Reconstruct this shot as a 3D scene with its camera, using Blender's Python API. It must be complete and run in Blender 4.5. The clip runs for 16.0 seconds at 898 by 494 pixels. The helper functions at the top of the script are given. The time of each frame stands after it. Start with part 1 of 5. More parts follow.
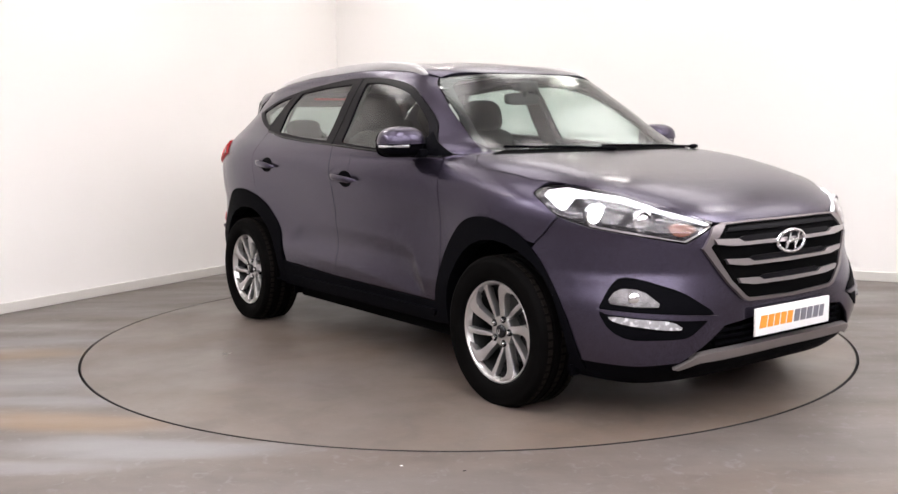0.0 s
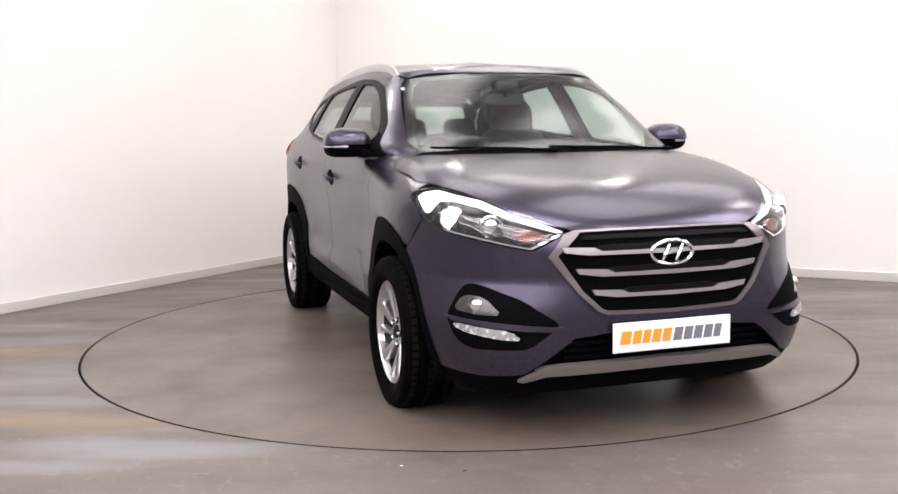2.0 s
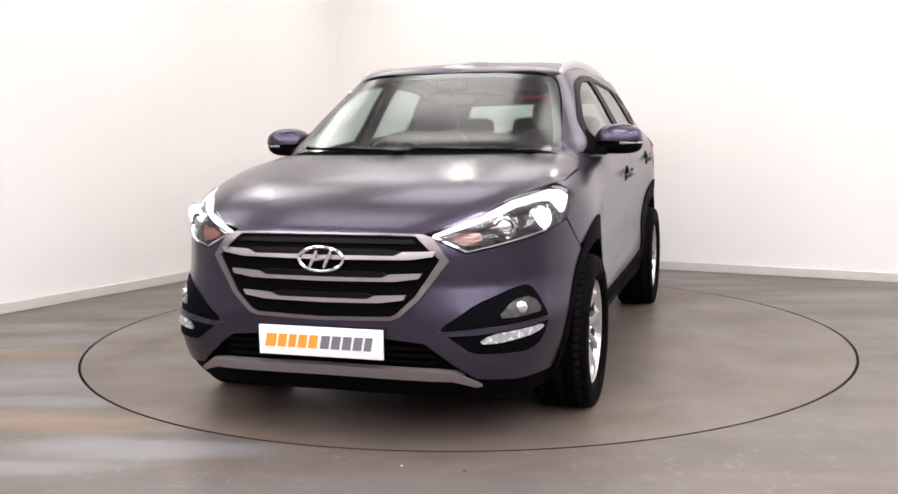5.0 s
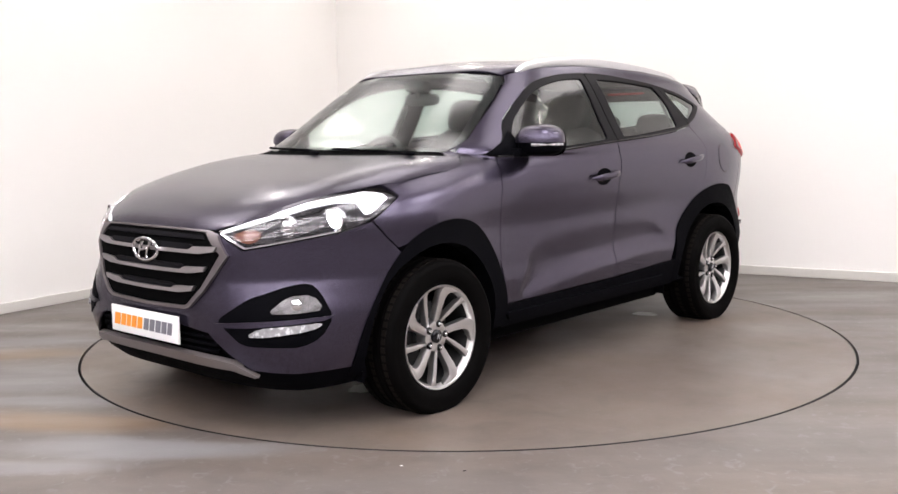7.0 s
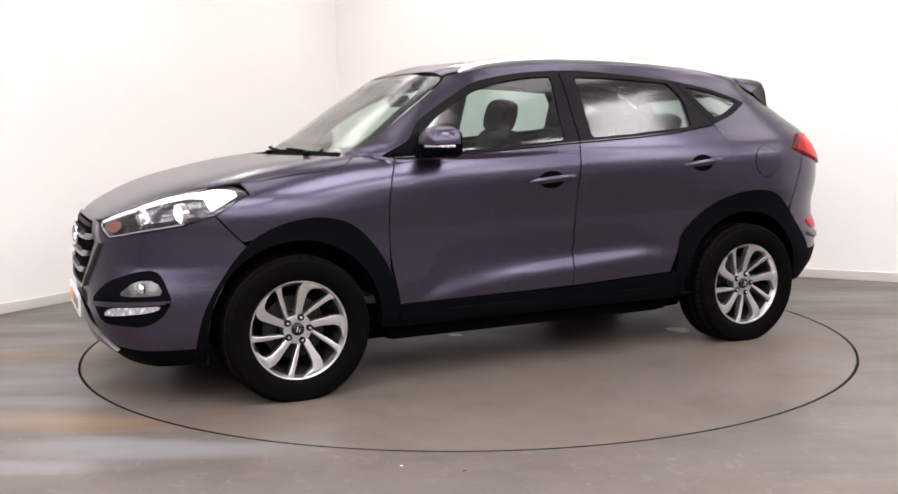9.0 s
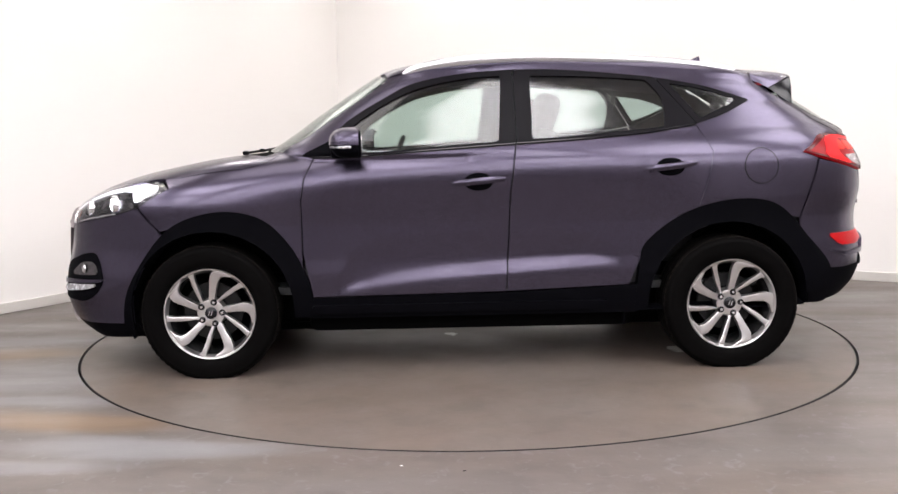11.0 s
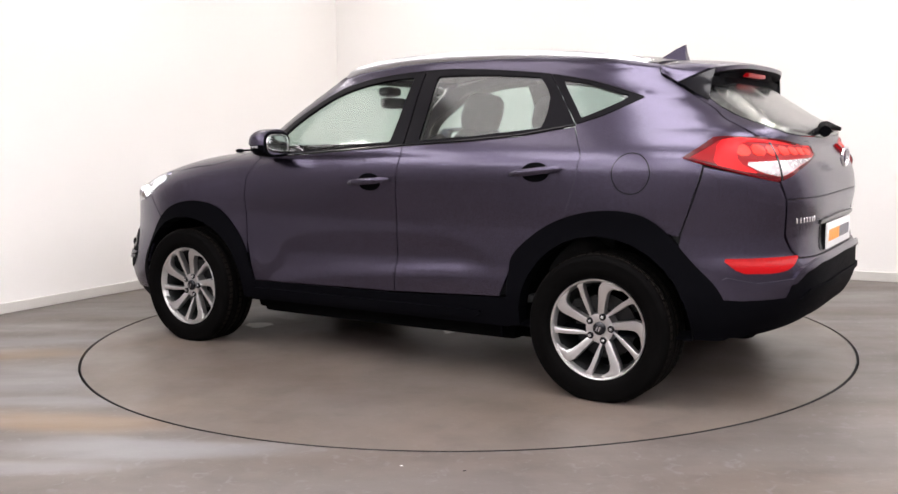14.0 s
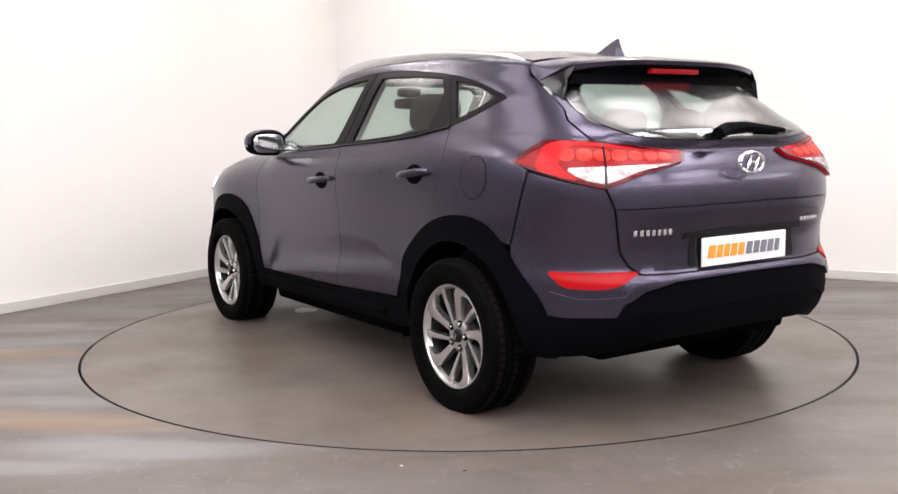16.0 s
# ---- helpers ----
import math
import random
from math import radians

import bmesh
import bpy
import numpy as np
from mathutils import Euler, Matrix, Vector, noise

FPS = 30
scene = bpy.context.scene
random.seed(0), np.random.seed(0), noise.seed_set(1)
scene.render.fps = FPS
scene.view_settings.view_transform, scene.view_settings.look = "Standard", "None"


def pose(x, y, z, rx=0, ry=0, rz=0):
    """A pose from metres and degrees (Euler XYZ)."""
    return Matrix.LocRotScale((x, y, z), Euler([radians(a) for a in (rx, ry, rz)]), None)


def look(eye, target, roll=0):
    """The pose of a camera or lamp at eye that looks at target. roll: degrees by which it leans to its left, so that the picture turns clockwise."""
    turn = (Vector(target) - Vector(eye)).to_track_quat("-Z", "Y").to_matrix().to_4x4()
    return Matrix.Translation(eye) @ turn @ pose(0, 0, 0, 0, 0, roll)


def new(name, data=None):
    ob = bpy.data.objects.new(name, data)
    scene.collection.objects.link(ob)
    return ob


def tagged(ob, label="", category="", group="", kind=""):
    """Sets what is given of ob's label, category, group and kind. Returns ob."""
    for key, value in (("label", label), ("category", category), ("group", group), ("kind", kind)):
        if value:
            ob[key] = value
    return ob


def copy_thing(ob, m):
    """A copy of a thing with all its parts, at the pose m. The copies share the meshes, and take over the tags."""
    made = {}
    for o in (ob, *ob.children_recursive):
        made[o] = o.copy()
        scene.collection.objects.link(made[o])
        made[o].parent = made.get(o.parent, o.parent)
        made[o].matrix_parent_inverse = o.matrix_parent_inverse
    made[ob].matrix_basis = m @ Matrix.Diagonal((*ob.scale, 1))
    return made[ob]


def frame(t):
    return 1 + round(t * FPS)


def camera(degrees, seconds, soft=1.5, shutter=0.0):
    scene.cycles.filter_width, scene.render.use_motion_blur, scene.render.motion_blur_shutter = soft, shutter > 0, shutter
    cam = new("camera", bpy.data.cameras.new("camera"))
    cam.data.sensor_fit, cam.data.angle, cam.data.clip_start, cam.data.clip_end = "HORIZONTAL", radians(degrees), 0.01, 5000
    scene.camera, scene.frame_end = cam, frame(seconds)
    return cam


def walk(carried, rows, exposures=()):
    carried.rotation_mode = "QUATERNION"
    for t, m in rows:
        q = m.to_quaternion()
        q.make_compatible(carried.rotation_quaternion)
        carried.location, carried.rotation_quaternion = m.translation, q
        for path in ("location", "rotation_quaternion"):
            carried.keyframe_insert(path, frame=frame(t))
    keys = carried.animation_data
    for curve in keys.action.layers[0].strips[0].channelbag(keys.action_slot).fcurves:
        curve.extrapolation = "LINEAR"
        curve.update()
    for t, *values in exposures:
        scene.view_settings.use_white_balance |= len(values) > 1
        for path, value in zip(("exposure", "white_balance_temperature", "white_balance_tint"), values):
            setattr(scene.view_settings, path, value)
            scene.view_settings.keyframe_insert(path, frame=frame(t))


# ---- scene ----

EXPOSURE = 0.05
# camera: fixed on its stand, slightly tilted down
cam = camera(50.16, 16.0)
EYE = Vector((0.0, -5.855, 1.237))
STAND = look(EYE, EYE + Vector((-0.016258, 0.992696, -0.119543)), -0.833)
walk(cam, [(0, STAND), (16, STAND)], exposures=[(0, EXPOSURE), (16, EXPOSURE)])

# world: the hall is closed, only a faint grey comes from outside
world = bpy.data.worlds.new("world")
world.use_nodes = True
world.node_tree.nodes["Background"].inputs[0].default_value = (0.9, 0.92, 1, 1)
world.node_tree.nodes["Background"].inputs[1].default_value = 0.05
scene.world = world

# ceiling lamps: place x, y and size of each glowing diffuser
CEILING = 3.3
LAMP_GLOW = 3.1
STRONG_GLOW = 8.5
LAMP_COLOUR = (1.0, 0.945, 0.93)
LAMPS = [(0.95 + 1.85 * i, 1.0 + 1.85 * j) for i in range(6) for j in range(7)]


# ---- materials ----
def material(name, colour, rough=0.5, metal=0.0, coat=0.0, grain=0.0, scale=40.0, bump=0.0, bump_scale=200.0, glow=0.0, glow_colour=None, coat_rough=0.03, spec=0.5):
    mat = bpy.data.materials.new(name)
    mat.use_nodes = True
    t = mat.node_tree
    b = t.nodes["Principled BSDF"]
    b.inputs["Base Color"].default_value = (*colour, 1)
    b.inputs["Roughness"].default_value = rough
    b.inputs["Metallic"].default_value = metal
    b.inputs["Coat Weight"].default_value = coat
    b.inputs["Coat Roughness"].default_value = coat_rough
    b.inputs["Specular IOR Level"].default_value = spec
    co = t.nodes.new("ShaderNodeTexCoord")
    if grain:
        n = t.nodes.new("ShaderNodeTexNoise")
        n.inputs["Scale"].default_value, n.inputs["Detail"].default_value = scale, 6
        t.links.new(co.outputs["Object"], n.inputs["Vector"])
        r = t.nodes.new("ShaderNodeMapRange")
        r.inputs["To Min"].default_value, r.inputs["To Max"].default_value = 1 - grain, 1 + grain
        t.links.new(n.outputs["Fac"], r.inputs["Value"])
        m = t.nodes.new("ShaderNodeMix")
        m.data_type, m.blend_type = "RGBA", "MULTIPLY"
        m.inputs["Factor"].default_value = 1
        m.inputs["A"].default_value = (*colour, 1)
        for o in m.inputs:
            if o.name == "B" and o.type == "RGBA":
                t.links.new(r.outputs["Result"], o)
            if o.name == "A" and o.type == "RGBA":
                o.default_value = (*colour, 1)
        t.links.new([o for o in m.outputs if o.type == "RGBA"][0], b.inputs["Base Color"])
        r2 = t.nodes.new("ShaderNodeMapRange")
        r2.inputs["To Min"].default_value, r2.inputs["To Max"].default_value = rough * (1 - grain), min(1, rough * (1 + grain))
        t.links.new(n.outputs["Fac"], r2.inputs["Value"])
        t.links.new(r2.outputs["Result"], b.inputs["Roughness"])
    if bump:
        n = t.nodes.new("ShaderNodeTexNoise")
        n.inputs["Scale"].default_value, n.inputs["Detail"].default_value = bump_scale, 3
        t.links.new(co.outputs["Object"], n.inputs["Vector"])
        u = t.nodes.new("ShaderNodeBump")
        u.inputs["Strength"].default_value, u.inputs["Distance"].default_value = bump, 0.002
        t.links.new(n.outputs["Fac"], u.inputs["Height"])
        t.links.new(u.outputs["Normal"], b.inputs["Normal"])
    if glow:
        b.inputs["Emission Color"].default_value = (*(glow_colour or colour), 1)
        b.inputs["Emission Strength"].default_value = glow
    return mat


def glass(name, tint, base=0.05, rough=0.01):
    mat = bpy.data.materials.new(name)
    mat.use_nodes = True
    t = mat.node_tree
    t.nodes.clear()
    o = t.nodes.new("ShaderNodeOutputMaterial")
    m = t.nodes.new("ShaderNodeMixShader")
    w = t.nodes.new("ShaderNodeLayerWeight")
    w.inputs["Blend"].default_value = 0.5
    k = t.nodes.new("ShaderNodeMath")
    k.operation = "POWER"
    k.inputs[1].default_value = 4.0
    t.links.new(w.outputs["Facing"], k.inputs[0])
    f = t.nodes.new("ShaderNodeMapRange")
    f.inputs["To Min"].default_value, f.inputs["To Max"].default_value = base, 0.95
    t.links.new(k.outputs[0], f.inputs["Value"])
    a = t.nodes.new("ShaderNodeBsdfTransparent")
    a.inputs["Color"].default_value = (*tint, 1)
    g = t.nodes.new("ShaderNodeBsdfGlossy")
    g.inputs["Roughness"].default_value = rough
    t.links.new(f.outputs["Result"], m.inputs[0])
    t.links.new(a.outputs[0], m.inputs[1])
    t.links.new(g.outputs[0], m.inputs[2])
    t.links.new(m.outputs[0], o.inputs[0])
    return mat


def stained(name, colour, warm, pale, rough, stretch, marks=(), clouding=1.0, smears=()):
    """Painted concrete: clouds, long streaks of dirt and damp, scuffs and fine grain."""
    mat = material(name, colour, rough)
    t = mat.node_tree
    b = t.nodes["Principled BSDF"]
    co = t.nodes.new("ShaderNodeTexCoord")
    mp = t.nodes.new("ShaderNodeMapping")
    mp.inputs["Scale"].default_value = stretch
    t.links.new(co.outputs["Object"], mp.inputs["Vector"])

    def clouds(scale, detail, lo, hi, source=mp, distort=0.0):
        n = t.nodes.new("ShaderNodeTexNoise")
        n.inputs["Scale"].default_value, n.inputs["Detail"].default_value = scale, detail
        n.inputs["Distortion"].default_value = distort
        t.links.new(source.outputs[0 if source is mp else "Object"], n.inputs["Vector"])
        r = t.nodes.new("ShaderNodeMapRange")
        r.inputs["From Min"].default_value, r.inputs["From Max"].default_value = lo, hi
        t.links.new(n.outputs["Fac"], r.inputs["Value"])
        return r.outputs["Result"]

    def blend(fac, a, colour_b, strength):
        m = t.nodes.new("ShaderNodeMix")
        m.data_type = "RGBA"
        k = t.nodes.new("ShaderNodeMath")
        k.operation = "MULTIPLY"
        k.inputs[1].default_value = strength
        t.links.new(fac, k.inputs[0])
        t.links.new(k.outputs[0], m.inputs["Factor"])
        sockets = [i for i in m.inputs if i.type == "RGBA"]
        if isinstance(a, tuple):
            sockets[0].default_value = (*a, 1)
        else:
            t.links.new(a, sockets[0])
        sockets[1].default_value = (*colour_b, 1)
        return [o for o in m.outputs if o.type == "RGBA"][0]

    c = blend(clouds(1.1, 5, 0.42, 0.66), colour, warm, 0.85 * clouding)
    c = blend(clouds(0.9, 6, 0.52, 0.70, distort=0.6), c, pale, 0.7 * clouding)
    c = blend(clouds(5, 9, 0.48, 0.72, co, 0.8), c, tuple(v * 0.6 for v in colour), 0.5)
    c = blend(clouds(14, 8, 0.58, 0.70, co, 1.5), c, pale, 0.45)
    c = blend(clouds(60, 4, 0.55, 0.75, co), c, tuple(v * 0.7 for v in colour), 0.25)
    for mx, my, rx, ry, lean, tone, strength in smears:
        wave = t.nodes.new("ShaderNodeTexNoise")
        wave.inputs["Scale"].default_value, wave.inputs["Detail"].default_value = 2.2, 6
        t.links.new(mp.outputs[0], wave.inputs["Vector"])
        shift = t.nodes.new("ShaderNodeVectorMath")
        shift.operation = "MULTIPLY_ADD"
        shift.inputs[1].default_value = (0.9, 0.34, 0)
        t.links.new(wave.outputs["Color"], shift.inputs[0])
        t.links.new(co.outputs["Object"], shift.inputs[2])
        place = t.nodes.new("ShaderNodeMapping")
        place.vector_type = "TEXTURE"
        place.inputs["Location"].default_value = (mx + 0.45, my + 0.17, 0)
        place.inputs["Rotation"].default_value = (0, 0, radians(lean))
        place.inputs["Scale"].default_value = (rx, ry, 1)
        t.links.new(shift.outputs[0], place.inputs["Vector"])
        size = t.nodes.new("ShaderNodeVectorMath")
        size.operation = "LENGTH"
        t.links.new(place.outputs[0], size.inputs[0])
        r = t.nodes.new("ShaderNodeMapRange")
        r.interpolation_type = "SMOOTHSTEP"
        r.inputs["From Min"].default_value, r.inputs["From Max"].default_value = 1.15, 0.35
        t.links.new(size.outputs["Value"], r.inputs["Value"])
        c = blend(r.outputs["Result"], c, tone, strength)
    for mx, my, mr in marks:
        d = t.nodes.new("ShaderNodeVectorMath")
        d.operation = "DISTANCE"
        nz = t.nodes.new("ShaderNodeTexNoise")
        nz.inputs["Scale"].default_value = 9
        t.links.new(co.outputs["Object"], nz.inputs["Vector"])
        ad = t.nodes.new("ShaderNodeVectorMath")
        ad.operation = "MULTIPLY_ADD"
        ad.inputs[1].default_value = (0.14, 0.14, 0)
        t.links.new(nz.outputs["Color"], ad.inputs[0])
        t.links.new(co.outputs["Object"], ad.inputs[2])
        t.links.new(ad.outputs[0], d.inputs[0])
        d.inputs[1].default_value = (mx + 0.07, my + 0.07, 0)
        r = t.nodes.new("ShaderNodeMapRange")
        r.inputs["From Min"].default_value, r.inputs["From Max"].default_value = mr, mr * 0.8
        t.links.new(d.outputs["Value"], r.inputs["Value"])
        c = blend(r.outputs["Result"], c, (0.75, 0.74, 0.72), 0.9)
    t.links.new(c, b.inputs["Base Color"])
    r = t.nodes.new("ShaderNodeMapRange")
    r.inputs["To Min"].default_value, r.inputs["To Max"].default_value = rough - 0.1, rough + 0.15
    t.links.new(clouds(2.5, 6, 0.3, 0.7), r.inputs["Value"])
    t.links.new(r.outputs["Result"], b.inputs["Roughness"])
    n = t.nodes.new("ShaderNodeTexNoise")
    n.inputs["Scale"].default_value, n.inputs["Detail"].default_value = 35, 6
    t.links.new(co.outputs["Object"], n.inputs["Vector"])
    u = t.nodes.new("ShaderNodeBump")
    u.inputs["Strength"].default_value, u.inputs["Distance"].default_value = 0.12, 0.003
    t.links.new(n.outputs["Fac"], u.inputs["Height"])
    t.links.new(u.outputs["Normal"], b.inputs["Normal"])
    return mat


def car_paint(name, colour):
    """Metallic lacquer: fine flakes under a clear coat, with a faint orange peel."""
    mat = material(name, colour, 0.24, 0.95, 0.30, coat_rough=0.15)
    t = mat.node_tree
    b = t.nodes["Principled BSDF"]
    co = t.nodes.new("ShaderNodeTexCoord")
    v = t.nodes.new("ShaderNodeTexVoronoi")
    v.inputs["Scale"].default_value = 900
    t.links.new(co.outputs["Object"], v.inputs["Vector"])
    r = t.nodes.new("ShaderNodeMapRange")
    r.inputs["To Min"].default_value, r.inputs["To Max"].default_value = 0.24, 0.32
    t.links.new(v.outputs["Color"], r.inputs["Value"])
    t.links.new(r.outputs["Result"], b.inputs["Roughness"])
    n = t.nodes.new("ShaderNodeTexNoise")
    n.inputs["Scale"].default_value, n.inputs["Detail"].default_value = 3.0, 5
    t.links.new(co.outputs["Object"], n.inputs["Vector"])
    m = t.nodes.new("ShaderNodeMix")
    m.data_type = "RGBA"
    t.links.new(n.outputs["Fac"], m.inputs["Factor"])
    sockets = [i for i in m.inputs if i.type == "RGBA"]
    sockets[0].default_value = (*[c * 0.93 for c in colour], 1)
    sockets[1].default_value = (*[c * 1.07 for c in colour], 1)
    t.links.new([o for o in m.outputs if o.type == "RGBA"][0], b.inputs["Base Color"])
    return mat


PAINT = car_paint("violet_grey_lacquer", (0.064, 0.0555, 0.085))
PLASTIC = material("grained_black_plastic", (0.0022, 0.0022, 0.0032), 0.6, grain=0.15, scale=30, bump=0.25, bump_scale=400, spec=0.02)
TRIM = material("satin_black_trim", (0.005, 0.0045, 0.006), 0.40, grain=0.05, spec=0.06)
GLOSS = material("gloss_black", (0.006, 0.006, 0.008), 0.15, spec=0.3)
DARK = material("dark_underside", (0.002, 0.002, 0.0022), 0.9, grain=0.3, scale=8, spec=0.02)
CHROME = material("chrome", (0.85, 0.85, 0.87), 0.08, 1.0)
SILVER = material("satin_silver", (0.62, 0.62, 0.64), 0.28, 1.0)
SURROUND = material("grey_grille_paint", (0.17, 0.15, 0.155), 0.32, 0.7, coat=0.3, grain=0.04)
BRONZE = material("satin_grey_metal", (0.46, 0.43, 0.44), 0.32, 0.9, grain=0.04)
SKID = material("grey_skid_paint", (0.24, 0.215, 0.215), 0.38, 0.6, grain=0.06)
ALLOY = material("silver_alloy", (0.60, 0.59, 0.59), 0.30, 0.95, grain=0.05, scale=25)
# near-black metal: the shade behind the wheel spokes is put into its colour
ALLOY_SHADED = material("shadowed_alloy_barrel", (0.016, 0.016, 0.017), 0.5, 0.5, grain=0.2)
RUBBER = material("tyre_rubber", (0.0024, 0.0022, 0.0022), 0.65, grain=0.25, scale=20, bump=0.2, bump_scale=150, spec=0.02)
DUSTY = material("dusty_tread", (0.008, 0.0065, 0.0055), 0.9, spec=0.05, grain=0.35, scale=14, bump=0.3, bump_scale=120)
SCREEN = glass("tinted_screen_glass", (0.76, 0.87, 0.82), 0.09, 0.2)
PANE = glass("tinted_side_glass", (0.66, 0.77, 0.73), 0.07, 0.12)
PRIVACY = glass("rear_side_glass", (0.64, 0.74, 0.71), 0.09, 0.14)
REAR_PANE = glass("rear_screen_glass", (0.66, 0.76, 0.73), 0.26, 0.22)
LENS = glass("clear_lens", (0.95, 0.95, 0.96))
MIRROR = material("mirror_glass", (0.9, 0.9, 0.92), 0.01, 1.0)
RED = material("red_lens", (0.16, 0.001, 0.003), 0.3, spec=0.2, grain=0.1, scale=60, glow=0.17, glow_colour=(1, 0.01, 0.02))
RED_CELL = material("red_cell", (0.45, 0.010, 0.008), 0.3, spec=0.2, grain=0.3, scale=90, glow=0.62, glow_colour=(1, 0.055, 0.03))
# no lamp: a faint added glow stands for the light the reflector returns
REFLECTOR = material("red_reflector_with_glow", (0.22, 0.001, 0.002), 0.3, spec=0.2, grain=0.25, scale=70, glow=0.22, glow_colour=(1, 0.0, 0.01))
CLEAR_CELL = material("clear_white_cell", (0.40, 0.36, 0.37), 0.25, 0.5, coat=0.1, grain=0.5, scale=60)
FOG_CELL = material("smoky_lamp_bowl", (0.10, 0.095, 0.10), 0.22, 0.85, coat=0.3, grain=0.8, scale=34)
GUIDE = material("red_light_guide", (0.35, 0.003, 0.005), 0.3, spec=0.2, glow=0.50, glow_colour=(1, 0.012, 0.02))
RED_RIM = material("dark_red_rim", (0.07, 0.001, 0.003), 0.2, spec=0.3)
AMBER = material("amber_cell", (0.16, 0.055, 0.034), 0.2, coat=0.4)
LAMP_HOUSING = material("lamp_housing", (0.038, 0.036, 0.040), 0.25, 0.85, grain=0.8, scale=24)
LED_STRIP = material("white_light_strip", (0.9, 0.9, 0.95), 0.25, 0.2, glow=0.75, glow_colour=(0.95, 0.95, 1.0))
BEAM = material("lit_headlamp", (1, 1, 1), 0.2, glow=30.0, glow_colour=(0.95, 0.96, 1.0))
DRL = material("running_lamp", (0.42, 0.42, 0.44), 0.25, 0.4, grain=0.55, scale=55)
FABRIC = material("dark_seat_fabric", (0.017, 0.018, 0.020), 0.9, grain=0.2, scale=60, bump=0.4, bump_scale=500)
INNER = material("dark_cabin_plastic", (0.024, 0.026, 0.028), 0.6, grain=0.15, bump=0.2, bump_scale=300)
LINING = material("pale_headlining", (0.30, 0.295, 0.28), 0.9, grain=0.06, bump=0.2, bump_scale=300)
PLATE = material("white_plate", (0.82, 0.82, 0.83), 0.3, grain=0.02)
ORANGE = material("orange_print", (0.85, 0.30, 0.03), 0.4)
GREY = material("grey_print", (0.16, 0.16, 0.19), 0.4)
STICKER = material("white_sticker", (0.8, 0.8, 0.8), 0.5)
WALL = material("white_wall_paint", (0.84, 0.82, 0.80), 0.75, grain=0.02, scale=1.2, bump=0.1, bump_scale=120)
# for the unseen walls only, grey to keep the car's reflections dark
UNSEEN_WALL_GREY = material("unseen_wall_grey", (0.30, 0.285, 0.285), 0.8, grain=0.06, scale=1.2, bump=0.1, bump_scale=120)
SKIRTING = material("white_gloss_skirting", (0.60, 0.58, 0.55), 0.35, grain=0.04, scale=5)
CEIL = material("white_ceiling", (0.82, 0.81, 0.80), 0.9, grain=0.02, scale=2)
RUST, CHALK = (0.185, 0.122, 0.074), (0.185, 0.178, 0.184)
# worn bands beside the turntable: place, half length and width, lean, tone, strength
SMEARS = ((-2.75, -0.18, 0.75, 0.13, 3, CHALK, 0.75), (-2.70, -0.52, 0.70, 0.17, 2, RUST, 0.75), (-2.25, -1.05, 0.55, 0.30, -8, CHALK, 0.5), (-2.10, -1.47, 0.55, 0.13, -4, CHALK, 0.7), (-1.80, -1.82, 0.75, 0.19, -6, RUST, 0.8), (-1.30, -2.17, 0.75, 0.13, -4, CHALK, 0.85), (-1.70, -2.36, 0.60, 0.10, 3, CHALK, 0.7), (-2.9, -1.75, 0.5, 0.25, 0, RUST, 0.5))
FLOOR = stained("stained_painted_concrete", (0.112, 0.096, 0.088), (0.132, 0.095, 0.071), (0.185, 0.177, 0.182), 0.40, (0.35, 1.3, 1), clouding=0.38, smears=SMEARS)
DISC = stained("worn_turntable_paint", (0.126, 0.105, 0.093), (0.130, 0.097, 0.076), (0.144, 0.126, 0.118), 0.37, (0.6, 0.6, 1), marks=((1.30, 0.46, 0.085), (-1.18, 0.58, 0.07), (0.09, 0.05, 0.045)))
GAP = material("turntable_gap", (0.004, 0.004, 0.004), 0.9)
LIGHT = material("lamp_diffuser", (0.9, 0.9, 0.9), 0.4, glow=LAMP_GLOW, glow_colour=LAMP_COLOUR)
SPOT = material("spot_lamp_face", (0.9, 0.9, 0.9), 0.4, glow=45.0, glow_colour=(1.0, 0.97, 0.88))
STRONG = material("bright_lamp_diffuser", (0.9, 0.9, 0.9), 0.4, glow=STRONG_GLOW, glow_colour=(1.0, 0.962, 0.985))
LAMP_FRAME = material("white_lamp_frame", (0.75, 0.75, 0.75), 0.4)


# ---- mesh helpers ----
def link(name, mesh, mat, parent=None, label="", smooth=False):
    mesh.materials.append(mat)
    ob = new(name, mesh)
    ob.parent = parent
    if smooth:
        mesh.shade_smooth()
    if label:
        ob["label"] = label
    return ob


def part(name, bm, mat, parent, label="", smooth=True):
    me = bpy.data.meshes.new(name)
    bm.normal_update()
    bm.to_mesh(me)
    bm.free()
    if smooth:
        me.shade_smooth()
        me.set_sharp_from_angle(angle=radians(38))
    return link(name, me, mat, parent, label)


def box(bm, centre, size, bevel=0.0, turn=None, segments=2):
    m = Matrix.Translation(centre) @ (turn or Matrix()) @ Matrix.Diagonal((*size, 1))
    made = bmesh.ops.create_cube(bm, size=1, matrix=m)["verts"]
    if bevel:
        edges = list({e for v in made for e in v.link_edges})
        bmesh.ops.bevel(bm, geom=edges, offset=bevel, segments=segments, affect="EDGES", profile=0.6)
    return bm


